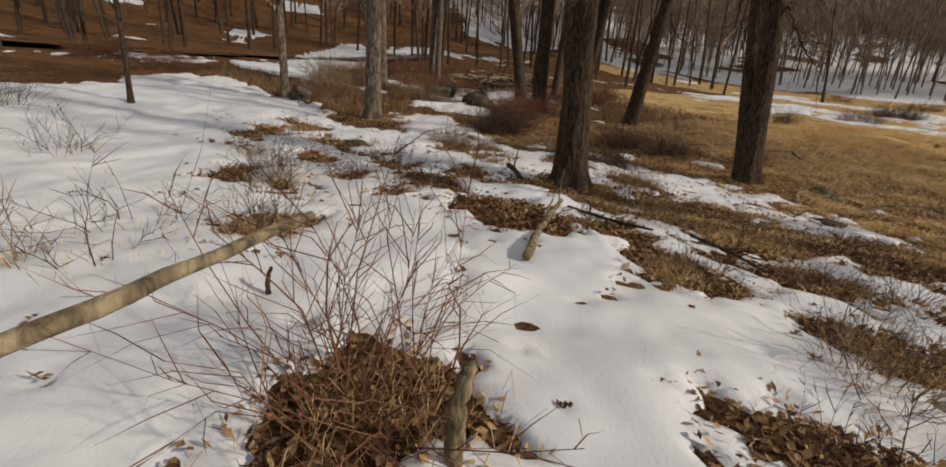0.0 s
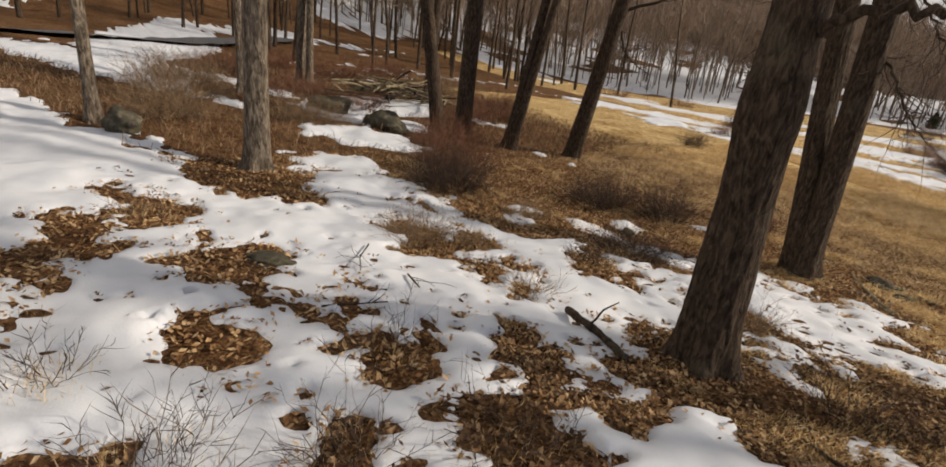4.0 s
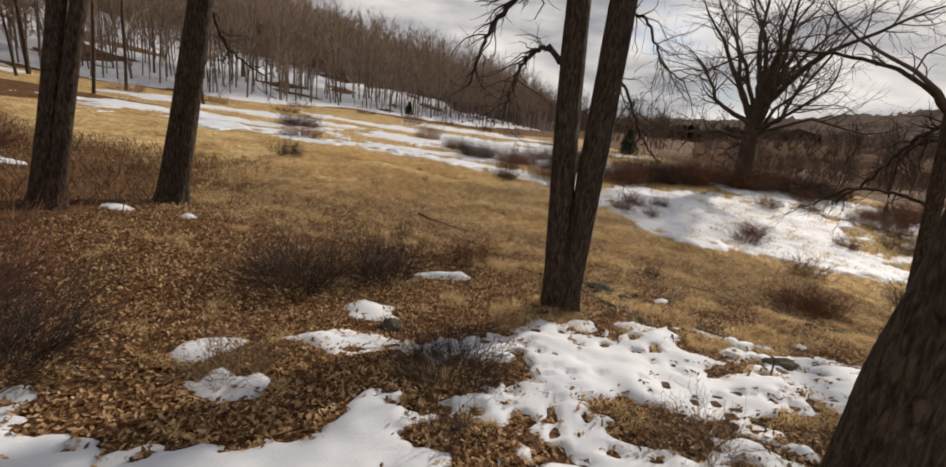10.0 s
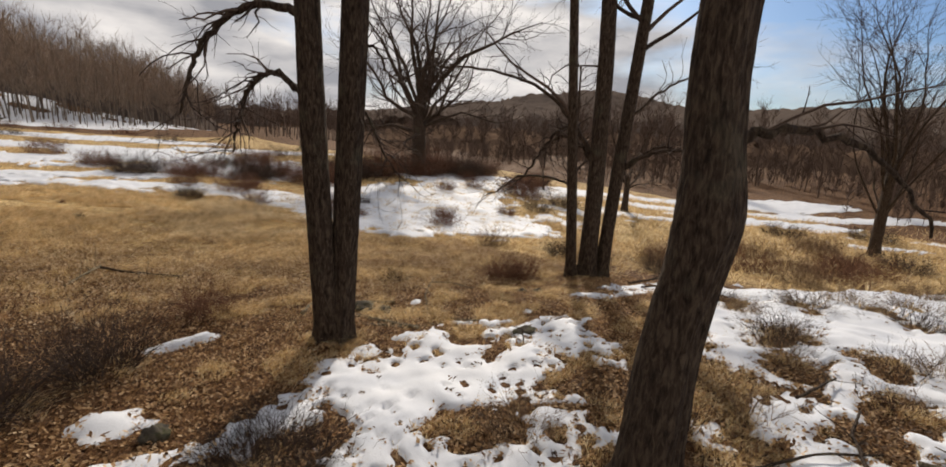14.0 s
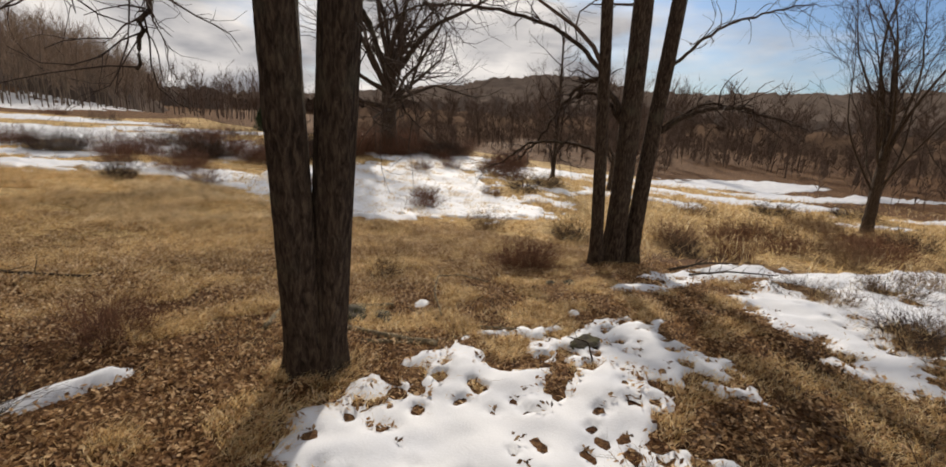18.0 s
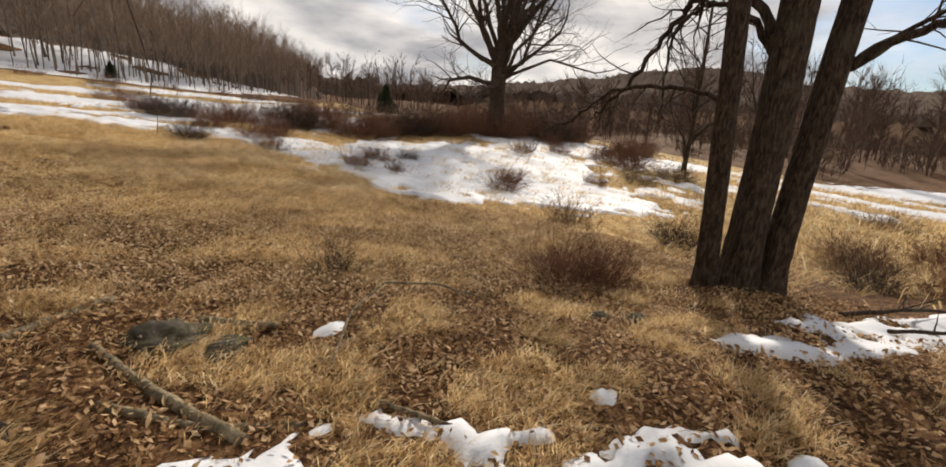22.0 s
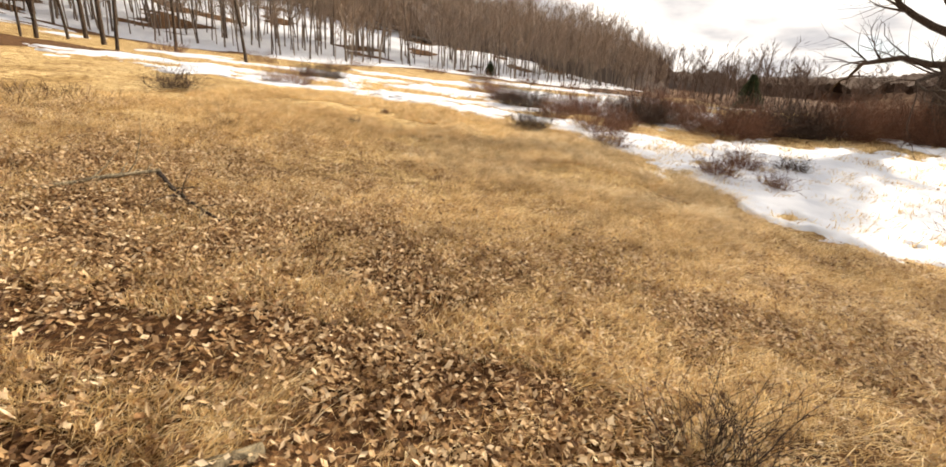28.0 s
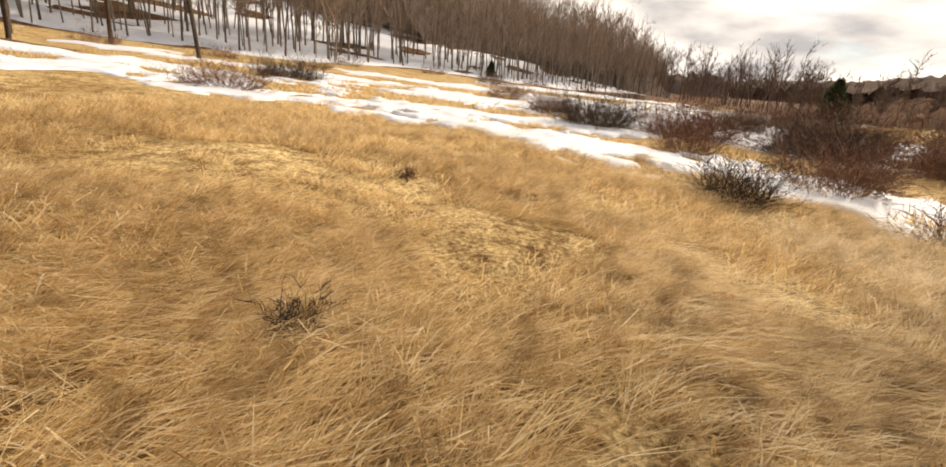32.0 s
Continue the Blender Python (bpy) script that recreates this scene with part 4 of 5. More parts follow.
def shrub(name, label, x, y, radius, height, stems, mat, fine=4, arch=0.0, tuft=0):
    z0 = float(top(x, y)) - 0.04
    root = thing(name, None, None, label, "shrub", group=label, at=(x, y, z0))
    a = rng.uniform(0, 2 * math.pi, stems)
    rr = np.sqrt(rng.uniform(0, 1, stems)) * radius * 0.45
    s = np.stack([np.cos(a) * rr, np.sin(a) * rr, np.zeros(stems)], 1)
    out = np.stack([np.cos(a), np.sin(a), np.zeros(stems)], 1) * (rr / radius * 1.6 + 0.15)[:, None] * radius / max(height, 0.2)
    w = out + np.array([0, 0, 1.0]) + 0.38 * rng.normal(size=(stems, 3))
    p = grow(s, w, rng.uniform(0.45, 1.1, stems) * height, 4, 0.26, 0.02 - arch)
    r = rng.uniform(0.6, 1.2, stems)[:, None] * (0.0016 + 0.0024 * height) * np.linspace(1, 0.3, 5)[None]
    s2, w2, r2 = sprout(p, r, stems * fine, 0.2, 1.0, 0.9)
    for i in range(5):
        thing("stem", raw_mesh("stem", *tubes(p[i:i + 1], r[i:i + 1] * 1.5, 5)), mat, parent=root)
    v, q = tubes(p[5:], r[5:], 3)
    v2, q2, t2 = ribbons(s2, w2, rng.uniform(0.1, 0.45, stems * fine) * height, 0.0022 + 0.0012 * max(0.0, math.hypot(x - 3, y - 8) - 6) ** 0.5, 0.35)
    thing("brushwood", raw_mesh("brushwood", np.concatenate([v, v2]), np.concatenate([q, q2 + len(v)]), t2 + len(v)), mat, kind="stuff", parent=root)
    if tuft:
        v, q, t = blades(np.stack([rng.normal(0, radius * 0.45, tuft), rng.normal(0, radius * 0.45, tuft)], 1), 0.2, 0.10 + 0.12 * height, 0.004, flat=True)
        thing("grass_tuft", raw_mesh("grass_tuft", v, q, t), STRAW, "dead grass round the stems", kind="stuff", parent=root)
    return root


def blades(xy, lie, length, width, flat=False, wind=(0.5, -0.3), stray=1.0):
    """Dry grass blades: bent strips that end in a point."""
    n = len(xy)
    z = np.zeros(n) if flat else land(xy[:, 0], xy[:, 1])
    a = rng.uniform(0, 2 * math.pi, n)
    d = np.stack([np.cos(a), np.sin(a)], 1) * rng.uniform(0.2, 1.0, n)[:, None] * stray + np.array(wind) * lie
    ln = length * rng.uniform(0.5, 1.4, n)
    up = rng.uniform(0.25, 1.0, n) * (1 - 0.55 * lie)
    p0 = np.stack([xy[:, 0], xy[:, 1], z - 0.01], 1)
    p1 = p0 + np.stack([d[:, 0] * 0.35, d[:, 1] * 0.35, up * 0.75], 1) * ln[:, None]
    p2 = p1 + np.stack([d[:, 0] * 0.6, d[:, 1] * 0.6, up * 0.15], 1) * ln[:, None]
    side = np.stack([-np.sin(a + 1.3), np.cos(a + 1.3), np.zeros(n)], 1) * width * 0.5
    v = np.stack([p0 - side, p0 + side, p1 - side * 0.8, p1 + side * 0.8, p2], 1).reshape(-1, 3)
    i = np.arange(n)[:, None] * 5
    return v, np.concatenate([i, i + 1, i + 3, i + 2], 1), np.concatenate([i + 2, i + 3, i + 4], 1)


def twiggy(x, y, radius, height, stems, mat=TWIG, label="bare twiggy shrub with thin stems poking through snow", **more):
    return shrub("shrub", label, x, y, radius, height, stems, mat, **more)


BRUSH = "brown tangled brush of dead stems over leaf litter"
REDB = "low reddish-brown bare shrub on the meadow"
KNOLL = "dark bare shrub on the snowy field"
twiggy(7.0, 0.6, 0.5, 0.95, 40, TWIG_RED, fine=12, tuft=700)
twiggy(4.87, 0.07, 0.22, 0.5, 14, TWIG_TAN, "tuft of golden dead grass poking through snow", fine=4, tuft=900)
twiggy(4.8, -0.55, 0.8, 0.6, 22, TWIG, fine=7, arch=0.16, tuft=120)
twiggy(5.5, -0.7, 0.5, 0.45, 9, TWIG, fine=7, arch=0.1, tuft=60)
twiggy(2.99, 0.07, 0.4, 0.6, 30, TWIG_TAN, fine=7, tuft=500)
twiggy(1.6, -2.2, 0.5, 0.7, 20, TWIG, fine=7, tuft=100)
for x, y, r, h, n in [(4.9, 0.1, 0.4, 0.5, 26), (2.5, 0.1, 0.4, 0.5, 30), (1.2, -4.1, 0.8, 0.8, 40), (-2.5, -4.9, 1.3, 0.9, 60), (2.1, 1.5, 0.4, 0.5, 26),
                      (4.0, 3.9, 0.4, 0.5, 34), (6.1, 2.8, 0.35, 0.4, 26), (7.0, 3.2, 0.45, 0.4, 50), (7.6, 2.1, 0.35, 0.35, 26), (5.4, -1.1, 0.3, 0.5, 12),
                      (3.1, 0.1, 0.4, 0.55, 34), (2.8, 0.9, 0.3, 0.5, 26), (3.2, 1.6, 0.4, 0.5, 26), (3.7, 1.3, 0.25, 0.3, 20), (4.7, 3.6, 0.35, 0.55, 36),
                      (5.5, 4.9, 0.3, 0.35, 18), (5.9, 3.0, 0.35, 0.4, 26), (1.5, -0.3, 0.3, 0.35, 18), (-1.4, 0.3, 0.4, 0.35, 26)]:
    twiggy(x, y, r, h, int(n * 1.2), TWIG_TAN if rng.uniform() < 0.5 else TWIG, fine=6, tuft=260)
for x, y, r, h, n in [(0.0, 2.85, 0.5, 0.42, 170), (0.42, 3.35, 0.3, 0.26, 70), (1.25, 4.35, 0.28, 0.25, 60), (1.2, 5.2, 0.6, 0.42, 230), (1.65, 3.1, 0.25, 0.32, 30),
                      (2.9, 4.55, 0.4, 0.4, 50), (1.0, 3.2, 0.2, 0.15, 30), (7.4, 4.5, 0.4, 0.35, 40), (9.1, 4.8, 0.5, 0.4, 40),
                      (6.2, 3.8, 0.3, 0.3, 40), (7.13, 4.4, 0.4, 0.4, 50), (7.25, 2.85, 0.35, 0.35, 50), (9.4, 4.85, 0.5, 0.35, 60), (9.95, 3.6, 0.5, 0.4, 60), (9.95, 2.95, 0.5, 0.4, 50), (12.2, 4.1, 0.6, 0.4, 60), (6.6, 4.15, 0.35, 0.35, 40), (8.4, 5.7, 0.5, 0.35, 80), (10.6, 4.6, 0.6, 0.4, 60), (7.3, 4.2, 0.3, 0.35, 40), (8.0, 5.2, 0.4, 0.3, 60)]:
    shrub("brush", BRUSH, x, y, r * 1.15, h * 1.15, int(n * 1.6), TWIG_TAN if rng.uniform() < 0.4 else TWIG, fine=8, tuft=300)
for x, y, r, h, n in [(-1.9, 4.5, 0.9, 0.75, 260), (-2.9, 5.2, 0.9, 0.9, 200), (-0.7, 6.9, 0.8, 0.7, 220), (0.2, 7.5, 0.6, 0.7, 170), (-0.4, 4.9, 0.4, 0.35, 110), (1.2, 8.6, 0.5, 0.45, 130),
                      (-5.3, 6.7, 0.9, 0.8, 180), (-4.5, 6.0, 0.8, 0.6, 150), (-6.8, 1.0, 1.1, 0.7, 160), (-8.9, 1.5, 1.4, 1.0, 220), (-7.0, 3.9, 1.2, 0.7, 180), (-11, 4.8, 1.5, 0.8, 200),
                      (-8.5, 10.5, 1.5, 0.8, 200), (-11, 12.5, 1.6, 0.8, 200), (-12.5, 2.0, 1.6, 0.9, 200), (6.35, 8.95, 0.62, 0.6, 170), (6.75, 8.9, 0.5, 0.55, 120), (4.15, 9.3, 0.25, 0.4, 50),
                      (9.8, 10.6, 0.6, 0.6, 120), (11.5, 9, 0.7, 0.5, 100), (13.5, 7.5, 0.8, 0.6, 110), (16, 7.5, 1.0, 0.6, 120), (19, 6.5, 1.2, 0.7, 130), (22, 9, 1.2, 0.7, 130), (-13, -4.5, 1.4, 0.9, 160), (-15, 3.5, 1.6, 1.0, 200), (-16, 8, 1.8, 1.0, 200), (-18, -8, 1.8, 1.0, 200), (-19, 6, 1.8, 1.1, 200), (-14, 11, 1.8, 0.9, 200), (-20, 12, 2.0, 1.0, 200), (-17, 15, 2.0, 0.9, 180), (-9, 6.0, 1.1, 0.6, 140), (-7.5, 8.5, 1.2, 0.6, 150), (24, 4, 1.4, 0.8, 140), (27, 12, 1.6, 0.8, 140), (20, 12.5, 1.3, 0.7, 120), (30, 5, 1.8, 0.9, 150), (33, 10, 1.8, 0.9, 150), (11.0, 7.6, 0.6, 0.55, 110), (12.5, 9.5, 0.8, 0.6, 120), (14.5, 9.0, 0.9, 0.7, 130), (17.5, 9.2, 1.1, 0.7, 130), (9.4, 9.2, 0.5, 0.5, 100), (13.0, 6.2, 0.8, 0.6, 110), (15.2, 6.0, 0.9, 0.7, 120), (17.6, 6.8, 1.0, 0.7, 120), (20.5, 7.6, 1.2, 0.8, 130), (22.5, 6.4, 1.2, 0.8, 130), (16.0, 4.6, 0.8, 0.5, 100), (10.4, 8.2, 0.5, 0.5, 90), (24.5, 9.8, 1.3, 0.8, 130), (8.9, 12.5, 0.6, 0.6, 100), (-0.3, 15.4, 0.12, 0.18, 30), (-0.8, 17.8, 0.12, 0.12, 40), (0.2, 17.7, 0.1, 0.12, 30), (-1.4, 13.6, 0.14, 0.4, 9), (1.9, 13.2, 0.12, 0.1, 40), (3.6, 12.2, 0.15, 0.1, 40), (2.6, 15.0, 0.14, 0.1, 40)]:
    shrub("brush", REDB if y > 8 else BRUSH, x, y, r, h * 1.1, int(n * 1.6), TWIG_RED if 5.5 < x < 7 else (TWIG_RED, TWIG_TAN, TWIG_RED, TWIG_RED)[rng.integers(0, 4)] if x < -3 else (TWIG_RED, TWIG, TWIG_RED, TWIG_TAN)[rng.integers(0, 4)], fine=8, tuft=160)
for x, y, r, h, n in [(10.1, 16.9, 0.5, 0.5, 110), (16.8, 25.2, 0.8, 0.7, 110), (16.7, 21.2, 0.8, 0.7, 110), (17.6, 18.2, 0.9, 0.8, 120), (2.44, 23.3, 0.7, 0.6, 110), (4.4, 21.8, 0.6, 0.5, 100), (6.84, 19.1, 0.5, 0.5, 100), (7.9, 19.4, 0.4, 0.4, 80), (9.25, 15.7, 0.6, 0.6, 120), (6.0, 17.5, 0.5, 0.5, 100), (6.9, 17.2, 0.35, 0.4, 60), (4.0, 18.9, 0.6, 0.6, 100), (2.2, 19.5, 0.6, 0.6, 120), (3.8, 21, 1.0, 0.8, 140), (13.3, 21.9, 0.6, 0.6, 90),
                      (15.5, 22.6, 0.7, 0.6, 90), (15.4, 17.5, 0.9, 0.7, 120), (17, 20, 1.0, 0.8, 120), (13.1, 16.9, 0.5, 0.5, 70), (-0.3, 30, 1.0, 0.8, 120), (-2.7, 36, 1.2, 0.8, 120), (-4.5, 16.0, 0.5, 0.6, 100),
                      (7.5, 24, 1.8, 1.2, 200), (8.8, 25.5, 1.8, 1.2, 200), (11.5, 26.2, 1.8, 1.3, 200), (14.5, 26.6, 1.8, 1.3, 200), (17.5, 26.5, 1.8, 1.3, 200), (6, 26, 1.6, 1.1, 200), (3, 26, 1.6, 1.0, 180), (18.5, 22, 1.4, 1.0, 150), (1.0, 26.5, 1.4, 0.9, 150), (10, 26, 2.0, 1.3, 220), (13, 27.5, 2.0, 1.4, 220), (16, 27.5, 2.0, 1.4, 220), (19, 27, 2.0, 1.2, 200), (21, 24, 1.6, 1.0, 150), (5.0, 24.5, 1.4, 1.0, 160), (-17, 50, 1.8, 0.9, 90), (-12, 56, 1.8, 0.9, 90), (-8, 62, 2.0, 1.0, 90), (-4, 66, 2.0, 1.0, 90), (1, 64, 2.0, 1.0, 90), (4, 52, 1.8, 0.9, 90), (-20, 40, 1.8, 0.9, 90), (-15, 42, 1.6, 0.8, 90), (-6, 50, 1.6, 0.8, 90), (7, 44, 1.8, 1.0, 90), (-24, 36, 1.8, 0.9, 90), (-3, 41, 1.3, 0.8, 80), (9.5, 36, 1.8, 1.1, 100), (7, 33, 1.6, 1.0, 100), (5, 30, 1.4, 0.9, 100), (-6.9, 23.5, 1.3, 0.7, 150), (-9.5, 30, 1.6, 0.9, 150)]:
    thick = 3 if 21 < y < 35 and h > 0.75 else 1.5
    shrub("shrub", KNOLL, x, y, r, h * 1.1, int(n * thick), TWIG_RED if rng.uniform() < 0.75 else TWIG, fine=7)

# ---------------------------------------------------------------- grass and leaves


def litter(name, label, xy, size, lift=0.03, mat=LEAF):
    """Curled fallen leaves, each folded along its rib."""
    n = len(xy)
    z = top(xy[:, 0], xy[:, 1]) + rng.uniform(0.0, lift, n)
    a = rng.uniform(0, 2 * math.pi, n)
    ln, wd = size * rng.uniform(0.6, 1.3, n), size * rng.uniform(0.35, 0.75, n)
    tilt = rng.normal(0, 0.45, (n, 2))
    curl = rng.uniform(-0.3, 0.7, n)
    pts = []
    for u, v in ((-0.5, 0), (0.0, -0.5), (0.05, 0.5), (0, 0), (0.55, 0)):
        lx, ly = u * ln, v * wd
        lz = np.abs(v) * wd * curl + u * u * ln * curl * 0.8 + lx * tilt[:, 0] + ly * tilt[:, 1]
        pts.append(np.stack([xy[:, 0] + lx * np.cos(a) - ly * np.sin(a), xy[:, 1] + lx * np.sin(a) + ly * np.cos(a), z + lz + 0.006], 1))
    v = np.stack(pts, 1).reshape(-1, 3)
    i = np.arange(n)[:, None] * 5
    tri = np.concatenate([i + np.array([c]) for c in ([0, 1, 3], [0, 3, 2], [1, 4, 3], [3, 4, 2])])
    thing(name, raw_mesh(name, v, None, tri, smooth=False), mat, label, "leaves", kind="stuff")


def bare(x, y):
    return snow_depth(x, y) < 0.0


def leaf_drift(x, y):
    """Leaves lie in drifts between the tufts, thinner towards the open meadow."""
    return 0.7 * smooth_noise(x, y, 0.9, 55) + 0.7 * smooth_noise(x, y, 0.33, 56) + 0.35 * smooth_noise(x, y, 2.6, 58)


def where_litter(x, y):
    open_field = np.clip((y - 8.6 - 0.25 * np.clip(x - 4, 0, 5)) / 2.4, 0, 1)
    return bare(x, y) & (leaf_drift(x, y) + np.random.default_rng(3).normal(0, 0.4, len(x)) > -0.75 + 0.8 * open_field)


def where_caught(x, y):
    return bare(x, y) & (0.7 * leaf_drift(x, y) + np.random.default_rng(6).normal(0, 0.6, len(x)) > 0.15 + 0.3 * np.clip(y - 12.0, 0, 9))


litter("fallen_leaves", "curled brown oak leaves thick on the ground", scattered(98000, -4, 9.0, 2.0, 11.5, where_litter, 21), 0.038)
litter("fallen_leaves", "brown leaves in bare patches of the snow", scattered(7000, -4, 2.4, -1.5, 5, bare, 22), 0.05)
litter("fallen_leaves", "sodden dark leaves in bare patches of the snow", scattered(11000, 2.4, 8.5, -1.5, 5, bare, 25), 0.045, 0.03, LEAF_WET)
litter("fallen_leaves", "brown leaves caught in matted meadow grass", scattered(92000, -3.5, 8.5, 8.6, 14.6, where_caught, 23), 0.032, 0.08, LEAF_BRIGHT)


def where_rim(x, y):
    s = snow_depth(x, y)
    return (s > 0) & (s < 0.13)


pits = np.array([h for h in HOLES if snow_depth(*h) > 0.08])
pits = np.repeat(pits, 6, axis=0) + rng.normal(0, 0.017, (6 * len(pits), 2))
litter("fallen_leaves", "dark wet leaves sunk in melt holes of the snow", pits, 0.034, 0.004, LEAF_WET)
litter("fallen_leaves", "brown leaves strewn along melting snow edges", scattered(5000, -4, 9, -1, 8, where_rim, 24), 0.042, 0.01)


def clump(x, y):
    """Tufts and the gaps between them, 0 to 1."""
    return np.clip(0.45 + 0.9 * smooth_noise(x, y, 0.34, 51) + 0.6 * smooth_noise(x, y, 0.95, 59), 0, 1)


def leafy(x, y):
    """Where little grass grows through the leaves: the brushy west side and under the clump of three trunks."""
    west = np.clip((2.3 - x) / 1.6, 0, 1) * np.clip((10.3 - y) / 1.6, 0, 1)
    return np.maximum(west, np.exp(-((x - 7.4) ** 2 + (y - 7.0) ** 2) / 1.6))


def where_straw(x, y):
    far = np.clip((np.hypot(x - 2, y - 10) - 14) / 8, 0, 1)
    share = np.clip(straw_share(x, y) + 0.3, 0, 1) * (1 - 0.75 * leafy(x, y)) * np.where((y < 14) & (leaf_drift(x, y) > 0.1 + 0.12 * np.clip(y - 11.5, 0, 9)), 0.4, 1)
    return bare(x, y) & (np.random.default_rng(4).uniform(size=len(x)) < share * np.maximum(far, clump(x, y)))


def where_tall(x, y):
    return bare(x, y) & (smooth_noise(x, y, 0.8, 52) + 0.6 * straw_share(x, y) > 0.35) & (leaf_drift(x, y) + np.random.default_rng(8).normal(0, 0.5, len(x)) < 0.25 + 0.3 * np.clip(y - 11.5, 0, 9))


def where_tuft(x, y):
    return bare(x, y) & (smooth_noise(x, y, 0.35, 53) > 0.1 + 0.55 * leafy(x, y))


def tussocks(n, box, each, length, seed, test=None, wide=0.0045):
    """Long strands that spill from common roots, combed one way."""
    c = scattered(n, *box, test or where_tall, seed)
    xy = np.repeat(c, each, axis=0) + rng.normal(0, 0.06, (n * each, 2))
    turn = 0.45 + 1.1 * smooth_noise(xy[:, 0], xy[:, 1], 1.3, 54) + np.repeat(rng.normal(0, 0.35, n), each)
    return blades(xy, 1.15, length * np.repeat(rng.uniform(0.6, 1.35, n), each), wide, wind=np.stack([np.cos(turn), np.sin(turn)], 1), stray=0.95)


v, q, t = tussocks(2100, (-4.5, 7, 11.0, 20), 40, 0.27, 38)
thing("meadow_grass", raw_mesh("meadow_grass", v, q, t), STRAW, "long golden tussock grass combed flat", "grass", kind="stuff")
v, q, t = tussocks(1900, (-3.5, 8, 6.2, 13), 26, 0.16, 43, where_tuft)
thing("meadow_grass", raw_mesh("meadow_grass", v, q, t), STRAW, "small straw tufts among fallen leaves", "grass", kind="stuff")
v, q, t = tussocks(900, (0.7, 5.2, 13.6, 18.5), 56, 0.32, 46, wide=0.0055)
thing("meadow_grass", raw_mesh("meadow_grass", v, q, t), STRAW_PALE, "bleached pale tussock grass leaning downhill", "grass", kind="stuff")
poking = scattered(420, 3, 22, 14, 25, lambda x, y: snow_depth(x, y) > 0, 42)
poking = np.repeat(poking, 44, axis=0) + rng.normal(0, 0.13, (420 * 44, 2))
v, q, t = blades(poking, 0.6, 0.24, 0.012)
thing("grass_tufts", raw_mesh("grass_tufts", v, q, t), STRAW, "tufts of dead grass poking through thin snow", "grass", kind="stuff")
v, q, t = tussocks(1500, (-2.5, 6, 14.5, 22), 42, 0.29, 41, wide=0.005)
thing("meadow_grass", raw_mesh("meadow_grass", v, q, t), STRAW, "thick swirls of long pale grass", "grass", kind="stuff")
for n, box, ln, wd, lie, test, seed in [(30000, (5.5, 14, 8, 16), 0.22, 0.006, 0.9, where_straw, 44), (16000, (-4, 9, -1, 8), 0.1, 0.0035, 0.7, where_rim, 45), (48000, (-4.0, 7.5, 6.8, 12.5), 0.18, 0.0036, 0.8, where_straw, 31), (70000, (-4.5, 7.0, 11.0, 19.0), 0.24, 0.0045, 0.9, where_straw, 32),
                                        (40000, (-5, 8, 17, 25), 0.26, 0.005, 0.9, where_straw, 33), (24000, (-16, 16, 23, 40), 0.3, 0.013, 0.8, where_straw, 40), (64000, (-4, 8, 2.5, 10), 0.14, 0.0045, 0.6, where_tuft, 34), (30000, (-1, 8, 7, 12), 0.14, 0.004, 0.6, where_tuft, 39),
                                        (26000, (-4, 5, 9.5, 20), 0.27, 0.0035, 0.8, where_tall, 35), (22000, (9, 45, -6, 22), 0.4, 0.02, 0.5, where_straw, 36), (20000, (-18, -3.5, -3, 14), 0.3, 0.012, 0.4, bare, 37)]:
    v, q, t = blades(scattered(n, *box, test, seed), lie, ln, wd)
    thing("meadow_grass", raw_mesh("meadow_grass", v, q, t), TWIG_TAN if seed == 37 else STRAW, "matted dry golden grass laid over by winter", "grass", kind="stuff")


# ---------------------------------------------------------------- rocks, logs and fallen branches


def rock(name, label, x, y, rx, ry, rz, turn=0.0, sink=0.35, mat=ROCK):
    bm = bmesh.new()
    bmesh.ops.create_icosphere(bm, subdivisions=4, radius=1.0)
    seed = Vector((x * 3.1, y * 2.7, 5.0))
    for v in bm.verts:
        d = 1 + 0.4 * noise.noise(v.co * 1.2 + seed) + 0.24 * noise.noise(v.co * 2.9 + seed) + 0.1 * noise.noise(v.co * 6.5 + seed)
        v.co = Vector((v.co.x * d * rx, v.co.y * d * ry, v.co.z * d * rz))
    me = bpy.data.meshes.new(name)
    bm.to_mesh(me)
    bm.free()
    me.polygons.foreach_set("use_smooth", np.full(len(me.polygons), True))
    ob = thing(name, me, mat, label, "rock", at=(x, y, float(top(x, y)) + rz * (1 - 2 * sink)))
    ob.rotation_euler = (0, 0, radians(turn))
    return ob


